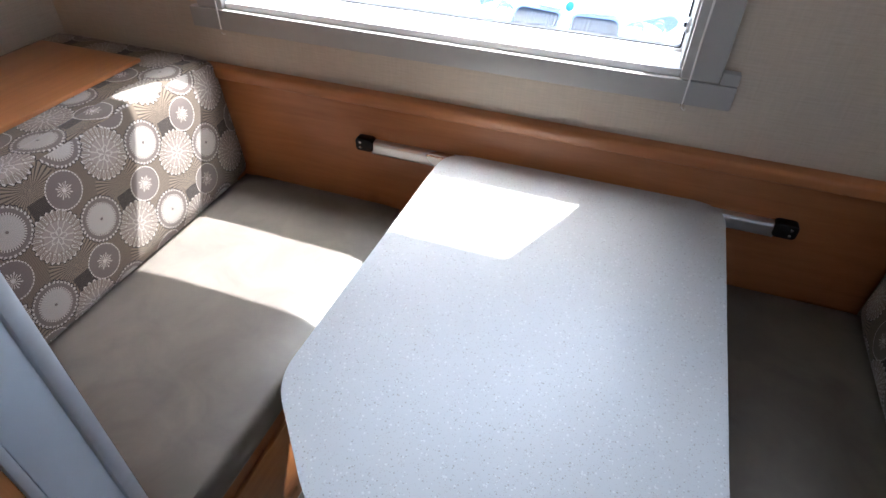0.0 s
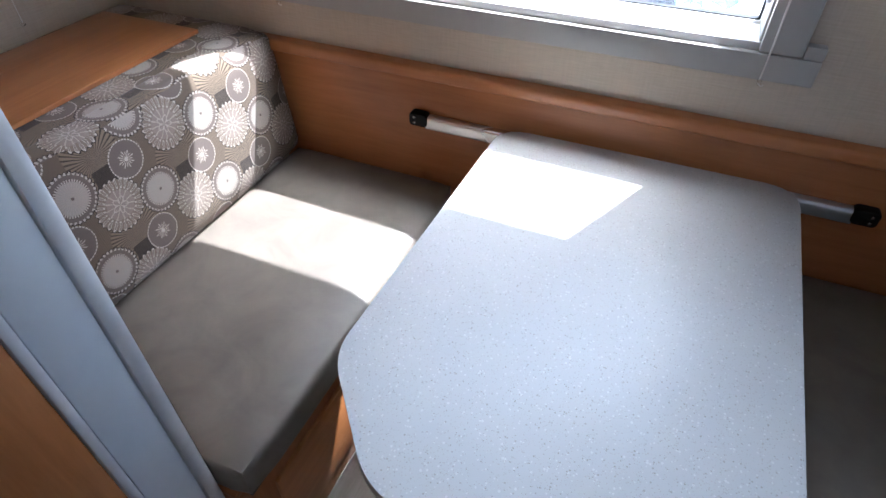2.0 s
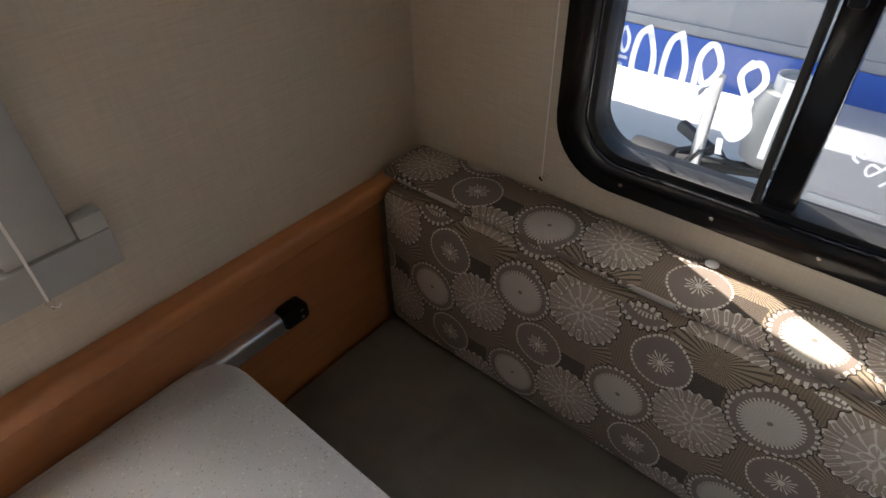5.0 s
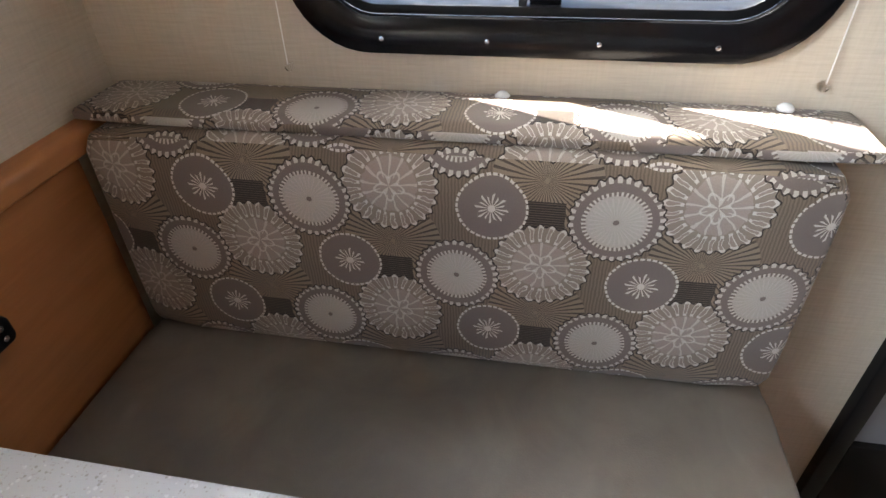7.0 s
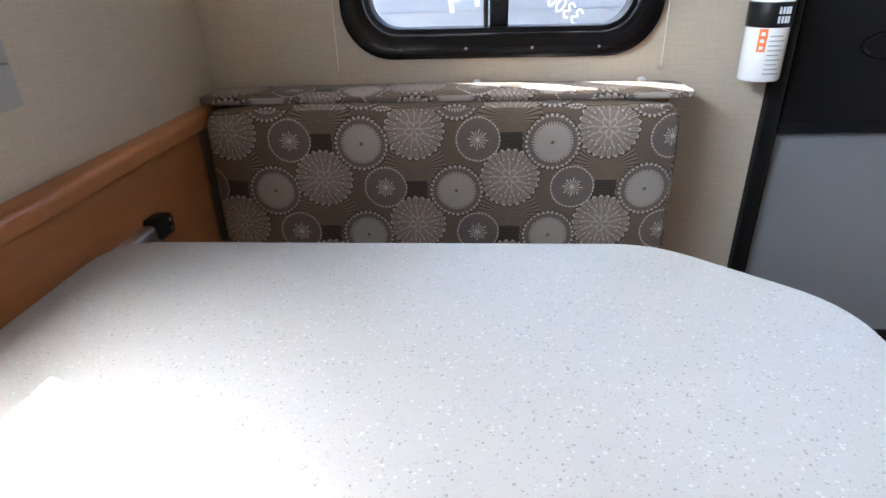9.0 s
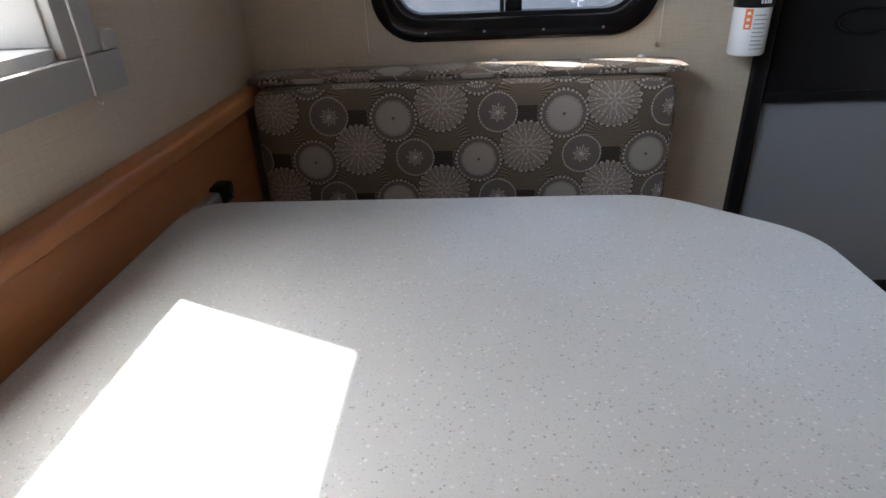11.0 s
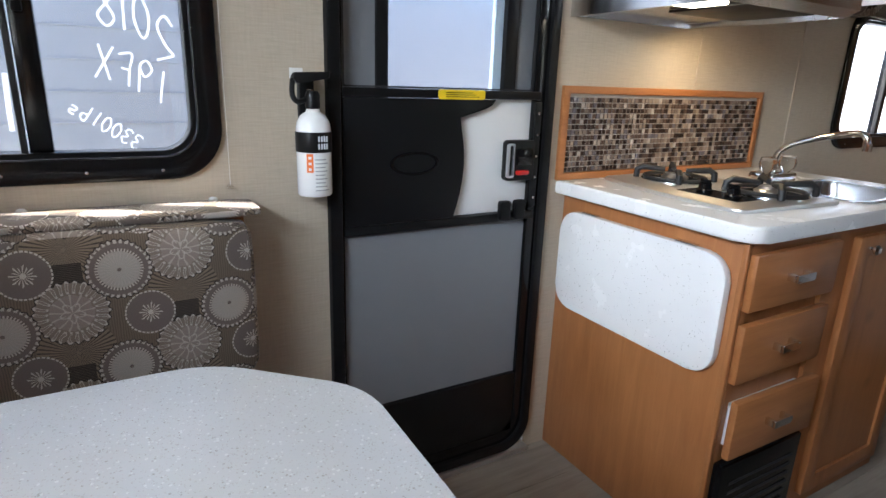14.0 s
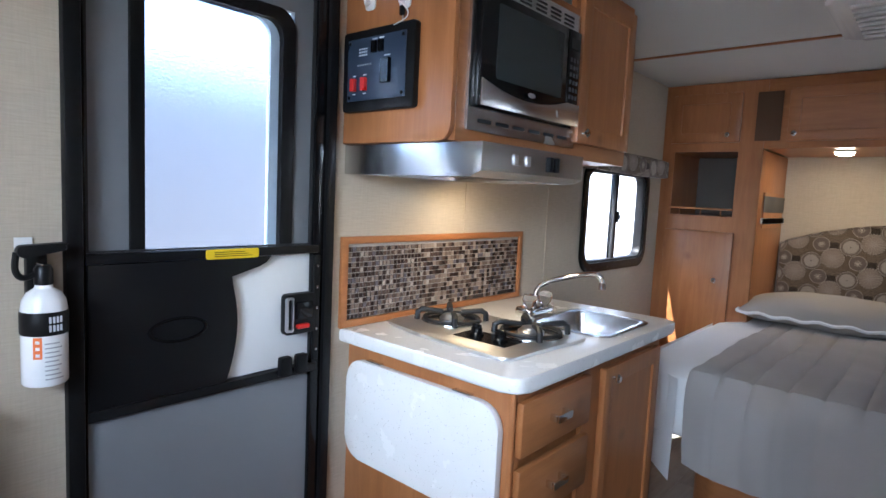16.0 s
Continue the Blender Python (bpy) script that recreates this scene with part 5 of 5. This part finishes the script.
val = thing("window_valance", (-0.06, -4.1, 1.55), "padded flower-fabric valance over the bedside window", "valance")
part("front", cushion(-0.100, -0.075, -4.20, -3.32, 1.475, 1.572, 0.010, 0.004, 31), FABRIC, val)
part("end", box(-0.075, -0.003, -4.195, -4.175, 1.480, 1.568, 0.004), FABRIC, val)
part("end", box(-0.075, -0.003, -3.345, -3.325, 1.480, 1.568, 0.004), FABRIC, val)

ac = thing("ceiling_air_conditioner", (-1.27, -3.17, 1.95), "white ceiling air conditioner grille", "air conditioner")
part("shroud", prism(round_rect(-1.55, -0.99, -3.45, -2.89, 0.06, 6), "z", 1.955, CZ - 0.0005, 0.02, 3), WHITE_GLOSS, ac)
for k in range(8):
    part("slat", box(-1.49, -1.05, -3.38 + 0.055 * k, -3.36 + 0.055 * k, 1.947, 1.9545, 0.002), WHITE, ac)


# ---------------------------------------------------------------- writing on the slider
GLYPHS = {
    "0": [[(0.5, 1), (0.15, 0.62), (0.2, 0.15), (0.5, 0), (0.85, 0.4), (0.8, 0.85), (0.42, 1.0)]],
    "1": [[(0.5, 1), (0.52, 0.5), (0.5, 0)]],
    "2": [[(0.1, 0.78), (0.5, 1), (0.88, 0.72), (0.5, 0.3), (0.1, 0.08), (0.35, 0.0), (0.95, -0.12)]],
    "3": [[(0.1, 0.9), (0.6, 1), (0.8, 0.75), (0.4, 0.52), (0.85, 0.3), (0.5, 0), (0.1, 0.1)]],
    "8": [[(0.72, 0.92), (0.4, 1), (0.12, 0.8), (0.5, 0.52), (0.9, 0.22), (0.5, 0), (0.12, 0.22), (0.5, 0.55), (0.85, 0.8), (0.6, 1)]],
    "9": [[(0.82, 0.72), (0.5, 0.5), (0.15, 0.75), (0.5, 1), (0.82, 0.85), (0.82, 0.5), (0.78, 0)]],
    "F": [[(0.2, 0), (0.24, 0.5), (0.2, 1), (0.9, 0.92)], [(0.24, 0.5), (0.7, 0.52)]],
    "X": [[(0.1, 1), (0.9, 0)], [(0.9, 1), (0.1, 0)]],
    "l": [[(0.4, 1), (0.42, 0.5), (0.4, 0)]],
    "b": [[(0.2, 1), (0.2, 0.02), (0.65, 0.05), (0.75, 0.35), (0.2, 0.45)]],
    "s": [[(0.8, 0.5), (0.3, 0.5), (0.3, 0.28), (0.75, 0.2), (0.6, 0), (0.15, 0.02)]],
    ",": [[(0.5, 0.2), (0.4, -0.2)]],
}


def handwritten(text, places, width, height, pen, parent, slant=0.0, lean=0.0):
    """Marker strokes on the outside of the glass, to be read from outdoors; one place (y, z) for the foot of each character."""
    bm = bmesh.new()
    for ch, (y, z) in zip(text, places):
        for line in GLYPHS.get(ch, []):
            pts = []
            for p in curve_points([(u * width, v * height, 0) for u, v in line], 5):
                u, v = p.x + lean * p.y, p.y
                pts.append(Vector((0.041, y + u * math.cos(slant) - v * math.sin(slant), z + u * math.sin(slant) + v * math.cos(slant))))
            row = []
            for k, p in enumerate(pts):
                way = (pts[min(k + 1, len(pts) - 1)] - pts[max(k - 1, 0)]).normalized()
                side = Vector((0, -way.z, way.y)) * pen / 2
                lift = Vector((0.00008 * k, 0, 0))
                row.append((bm.verts.new(p - side + lift), bm.verts.new(p + side + lift)))
            for (a, b), (c, d) in zip(row, row[1:]):
                bm.faces.new((a, c, d, b))
    return part("writing", bm, MARKER, parent, "white marker writing " + text, smooth=False)


handwritten("18900", [(-0.606, 1.069), (-0.563, 1.083), (-0.508, 1.094), (-0.464, 1.100), (-0.420, 1.099)], 0.041, 0.106, 0.0085, window_2, 0.03)
handwritten(",", [(-0.545, 1.070)], 0.03, 0.06, 0.0085, window_2)
handwritten("00", [(-0.379, 1.166), (-0.358, 1.169)], 0.018, 0.033, 0.005, window_2)
for y0, y1, z in ((-0.378, -0.346, 1.156), (-0.372, -0.350, 1.146)):
    part("underline", box(0.0405, 0.0415, y0, y1, z, z + 0.004), MARKER, window_2)
handwritten("2018", [(-0.882, 1.215), (-0.842, 1.250), (-0.812, 1.262), (-0.782, 1.268)], 0.036, 0.078, 0.0045, window_2, 0.15, 0.1)
handwritten("19FX", [(-0.862, 1.122), (-0.832, 1.142), (-0.797, 1.156), (-0.762, 1.168)], 0.032, 0.064, 0.0042, window_2, 0.18)
handwritten("3300lbs", [(-0.792 + 0.0168 * k, 1.028 + 0.0118 * k) for k in range(7)], 0.019, 0.030, 0.0034, window_2, 0.62)


# ---------------------------------------------------------------- outdoors
GZ = -0.75
solid("ground", box(-400, 400, -400, 400, GZ - 0.5, GZ), CONCRETE, "sunlit pale concrete lot", kind="structure", smooth=False)


def coupe(at, turn):
    """A white two-door car, nose towards -y in its own frame."""
    car = thing("parked_car", (0, 0, 0), "white coupe with twin dark grilles parked behind the trailer", "car")
    #            y     half   sill   side  shoulder  top   (front to back)
    stations = [(0.02, 0.62, 0.27, 0.40, 0.50, 0.55), (0.10, 0.76, 0.20, 0.42, 0.58, 0.66), (0.30, 0.86, 0.17, 0.45, 0.66, 0.74), (0.60, 0.92, 0.17, 0.48, 0.74, 0.82),
                (1.10, 0.945, 0.18, 0.50, 0.82, 0.92), (1.60, 0.945, 0.18, 0.52, 0.86, 0.97), (2.2, 0.945, 0.18, 0.53, 0.88, 0.99), (3.6, 0.945, 0.18, 0.54, 0.90, 1.0), (4.5, 0.90, 0.20, 0.55, 0.88, 0.98), (4.85, 0.78, 0.30, 0.5, 0.80, 0.90)]
    bm, rows = bmesh.new(), []
    for y, w, sill, belt, shoulder, top in stations:
        half = [(0.0, sill), (w * 0.7, sill), (w * 0.95, sill + 0.05), (w, belt), (w * 0.965, shoulder), (w * 0.80, shoulder + (top - shoulder) * 0.62), (w * 0.45, top - 0.008), (0.0, top)]
        section = half + [(-u, v) for u, v in half[-2:0:-1]]
        rows.append([bm.verts.new((u, y, v)) for u, v in section])
    for a, b in zip(rows, rows[1:]):
        for k in range(len(a)):
            bm.faces.new((a[k], a[(k + 1) % len(a)], b[(k + 1) % len(a)], b[k]))
    bm.faces.new(rows[0])
    bm.faces.new(rows[-1][::-1])
    bmesh.ops.subdivide_edges(bm, edges=bm.edges[:], cuts=1, smooth=0.6, use_grid_fill=True)
    part("body", bm, CAR_PAINT, car)
    cabin = [(1.55, 0.70, 0.96), (2.15, 0.62, 1.34), (2.9, 0.60, 1.38), (3.6, 0.58, 1.28), (4.3, 0.62, 0.98)]
    bm, rows = bmesh.new(), []
    for y, w, top in cabin:
        rows.append([bm.verts.new(p) for p in ((0.82, y, 0.90), (w, y, top - 0.03), (w * 0.8, y, top), (-w * 0.8, y, top), (-w, y, top - 0.03), (-0.82, y, 0.90))])
    for a, b in zip(rows, rows[1:]):
        for k in range(5):
            bm.faces.new((a[k], a[k + 1], b[k + 1], b[k]))
    bm.faces.new(rows[0])
    bm.faces.new(rows[-1][::-1])
    part("windscreen", bm, CAR_GLASS, car)
    part("roof", box(-0.50, 0.50, 2.25, 3.35, 1.345, 1.392, 0.02), CAR_PAINT, car)
    for s in (-1, 1):
        o = [(s * (0.055 + u), v) for u, v in soften([(0.02, 0.455), (0.30, 0.470), (0.385, 0.550), (0.35, 0.650), (0.0, 0.640)], (0.04, 0.05, 0.05, 0.05, 0.04), 4)]
        o = o if s > 0 else o[::-1]
        g = part("grille", prism(o, "y", -0.015, 0.12), CAR_DARK, car, "dark kidney grille")
        c = Vector((sum(p[0] for p in o) / len(o), sum(p[1] for p in o) / len(o)))
        part("surround", ring([tuple(c + (Vector(p) - c) * 1.10) for p in o], o, "y", -0.020, 0.10), CHROME, g)
        for k in range(8):
            part("slat", box(s * (0.085 + 0.034 * k) - 0.004, s * (0.085 + 0.034 * k) + 0.004, -0.019, -0.012, 0.475, 0.630), plain("grille_slat", (0.10, 0.12, 0.15), 0.3), g)
        lamp = [(s * u, v) for u, v in soften([(0.43, 0.545), (0.70, 0.525), (0.86, 0.640), (0.80, 0.700), (0.47, 0.622)], (0.03, 0.05, 0.04, 0.05, 0.03), 4)]
        bm = prism(lamp if s > 0 else lamp[::-1], "y", 0.0, 0.22)
        for v in bm.verts:
            v.co.y += 0.06 + 0.42 * (abs(v.co.x) - 0.43) ** 1.3
        hl = part("headlight", bm, plain("headlight_glass", (0.16, 0.21, 0.27), 0.08, relief=0), car, "swept headlight with twin round lamps")
        for u in (0.56, 0.71):
            part("bulb", lathe([(0.052, 0), (0.050, -0.012), (0.036, -0.014), (0.030, -0.004)], (s * u, 0.055 + 0.42 * (u - 0.43) ** 1.3, 0.598 + 0.1 * (u - 0.56)), "y", 18), CHROME, hl)
        intake = [(s * u, v) for u, v in soften([(0.54, 0.325), (0.80, 0.345), (0.83, 0.440), (0.57, 0.410)], (0.03,) * 4, 3)]
        bm = prism(intake if s > 0 else intake[::-1], "y", 0.0, 0.15)
        for v in bm.verts:
            v.co.y += 0.015 + 0.5 * (abs(v.co.x) - 0.48) ** 1.4
        part("side_intake", bm, CAR_DARK, car)
        part("mirror", box(s * 0.92 - 0.07, s * 0.92 + 0.13 * s + 0.07, 1.75, 1.88, 0.90, 1.02, 0.04), CAR_PAINT, car)
        for y in (0.92, 3.85):
            w = part("wheel", lathe([(0.34, -0.11), (0.345, -0.06), (0.345, 0.06), (0.34, 0.11), (0.24, 0.11), (0.22, 0.07)], (s * 0.76, y, 0.345), "x", 28), TYRE, car)
            part("rim", lathe([(0.235, -0.09), (0.235, 0.10), (0.20, 0.112 * s if s > 0 else 0.09), (0.05, 0.09)], (s * 0.76, y, 0.345), "x", 20), ALU, w)
    low = soften([(-0.44, 0.325), (0.44, 0.325), (0.48, 0.415), (-0.48, 0.415)], (0.04,) * 4, 4)
    part("lower_grille", prism(low, "y", -0.004, 0.15), CAR_DARK, car)
    part("bumper_lip", prism(soften([(-0.74, 0.185), (0.74, 0.185), (0.66, 0.310), (-0.66, 0.310)], (0.03,) * 4, 4), "y", 0.0, 0.30, 0.01), CAR_PAINT, car)
    em = part("emblem", lathe([(0.030, 0), (0.030, -0.006), (0.026, -0.009)], (0, 0.010, 0.690), "y", 24), plain("blue_enamel", (0.05, 0.22, 0.5), 0.2), car)
    part("emblem_ring", lathe([(0.036, 0.002), (0.036, -0.004), (0.032, -0.007), (0.030, -0.002)], (0, 0.010, 0.690), "y", 24), CHROME, em)
    for piece in car.children_recursive:
        for v in piece.data.vertices:
            v.co.x *= 1.08
            v.co.y += 0.95 * max(0.0, min(0.75, v.co.z - 0.30)) * max(0.0, 1 - v.co.y / 2.2)
    car.matrix_basis = Matrix.Translation(at) @ Matrix.Rotation(turn, 4, "Z")
    return car


coupe((-1.50, 3.62, GZ), radians(-4))

nb = thing("neighbouring_trailer", (3.55, 0, GZ), "grey-white travel trailer with a broad blue band parked alongside", "trailer")
part("wall", box(3.15, 3.95, -6.6, 2.3, -0.17, 2.25, 0.04, 3), GREY_SIDING, nb)
part("blue_band", box(3.138, 3.1495, -6.55, 2.25, -0.16, 0.14), BLUE_BAND, nb, "blue vinyl band")
part("grey_band", box(3.136, 3.1495, -6.55, 2.25, 0.155, 0.21), plain("grey_vinyl_band", (0.30, 0.30, 0.30), 0.4), nb)
for k in range(9):
    part("rib", box(3.140, 3.1495, -6.55, 2.25, 0.45 + 0.2 * k, 0.462 + 0.2 * k, 0.002), GREY_SIDING, nb)
for y in (-3.6, -4.5):
    part("wheel", lathe([(0.33, -0.1), (0.34, 0.1), (0.2, 0.1)], (3.3, y, GZ + 0.335), "x", 24), TYRE, nb)
part("chassis", box(3.5, 3.6, -6.5, 2.2, -0.26, -0.172, 0.02), RUBBER, nb)

tongue = thing("trailer_hitch", (2.3, -0.3, GZ), "trailer A-frame hitch with jack, cables and grey propane tank", "hitch")
for s in (-1, 1):
    part("beam", tube([(2.45, 0.32, GZ + 0.38), (2.75, -0.15 + s * 0.25, GZ + 0.38), (2.95, -0.25 + s * 0.6, GZ + 0.38)], 0.045, 8), RUBBER, tongue)
part("jack", tube([(2.48, 0.10, GZ), (2.48, 0.10, GZ + 0.95)], 0.035, 12), ALU, tongue)
part("jack_foot", lathe([(0.10, 0.001), (0.10, 0.02), (0.04, 0.03)], (2.48, 0.10, GZ), "z", 16), STEEL, tongue)
part("jack_crank", tube(curve_points([(2.48, 0.10, GZ + 0.94), (2.40, 0.10, GZ + 0.98), (2.30, 0.12, GZ + 0.92), (2.24, 0.12, GZ + 0.92)], 4), 0.012, 8), STEEL, tongue)
part("coupler", box(2.36, 2.54, 0.22, 0.50, GZ + 0.32, GZ + 0.46, 0.03), RUBBER, tongue)
for k in range(4):
    a = 0.05 * k
    part("cable", tube(curve_points([(2.60, -0.05 - a, GZ + 0.42), (2.46, 0.02 + a, GZ + 0.56 - a), (2.40 - a, 0.15, GZ + 0.38), (2.44, 0.27, GZ + 0.15 + a)], 6), 0.007, 6), RUBBER, tongue)
part("propane_tank", lathe([(0.10, 0.42), (0.145, 0.46), (0.152, 0.52), (0.152, 0.78), (0.12, 0.86), (0.06, 0.88), (0.06, 0.93)], (2.72, -0.215, GZ), "z", 28), plain("grey_tank_paint", (0.24, 0.24, 0.23), 0.4), tongue)
part("tank_collar", lathe([(0.085, 0.87), (0.085, 0.95), (0.078, 0.95), (0.078, 0.87)], (2.72, -0.215, GZ), "z", 20), plain("tank_collar_paint", (0.5, 0.5, 0.48), 0.4), tongue)
crate = thing("utility_box", (2.6, -0.62, GZ), "grey louvred utility box with an orange marker standing outside", "box")
part("case", box(2.35, 2.95, -0.95, -0.38, GZ + 0.001, GZ + 0.78, 0.02), GREY_SIDING, crate)
part("marker_light", box(2.34, 2.3495, -0.44, -0.40, GZ + 0.62, GZ + 0.74, 0.004), ORANGE, crate)
for k in range(6):
    part("louvre", box(2.344, 2.3495, -0.85, -0.52, GZ + 0.20 + 0.06 * k, GZ + 0.23 + 0.06 * k), GREY_INK, crate)

far = thing("white_trailer", (3.2, -9.0, GZ), "sunlit white box trailer standing further along the lot", "trailer")
part("wall", box(0.9, 6.5, -11.5, -8.2, -0.25, 2.4, 0.05, 3), SIDING, far)
for k in range(10):
    part("rib", box(1.2 + 0.55 * k, 1.23 + 0.55 * k, -8.1995, -8.185, -0.2, 2.35, 0.002), SIDING, far)
part("chassis", box(1.0, 6.4, -11.4, -8.25, GZ + 0.001, -0.252), RUBBER, far)


# ---------------------------------------------------------------- laid pieces
rnd = random.Random(4)
planks = bpy.data.objects["floor"]
PW, PL = 0.152, 1.22
bm = box(-PW / 2 + 0.0007, PW / 2 - 0.0007, -PL / 2 + 0.0007, PL / 2 - 0.0007, 0.0, 0.0045, 0.0012, 1)
plank_mesh = mesh_of("plank", bm, PLANK, (0, 0, 0))
base = ORIGIN["floor"]
n = 0
while WX + PW * n + PW / 2 < 0.0:
    y = -PL / 2 + 0.05 - (n % 3) * 0.41
    while y - PL / 2 > LY - 0.9:
        ob = new("plank", plank_mesh)
        ob.parent = planks
        ob.location = Vector((WX + PW * (n + 0.5) + 0.002, y, -0.0045)) - base
        y -= PL
    n += 1

TP = 0.0158
bm = box(-0.003, 0.0, -TP / 2 + 0.001, TP / 2 - 0.001, -TP / 2 + 0.001, TP / 2 - 0.001, 0.0007, 1)
tile_mesh = mesh_of("tile", bm, TILE, (0, 0, 0))
rows = [0.9355 + TP * (k + 0.5) for k in range(14)]
rest = bmesh.new()
col = 0
while -1.9205 - TP * (col + 1) > -2.822:
    y = -1.9205 - TP * (col + 0.5)
    for z in rows:
        if col < 21:
            ob = new("tile", tile_mesh)
            ob.parent = splash
            ob.location = Vector((-0.0051, y, z)) - ORIGIN[splash.name]
        else:
            box(-0.0081, -0.0051, y - TP / 2 + 0.0012, y + TP / 2 - 0.0012, z - TP / 2 + 0.0012, z + TP / 2 - 0.0012, bm=rest)
    col += 1
tagged(part("mosaic_tiles", rest, TILE, splash, smooth=False), kind="stuff")
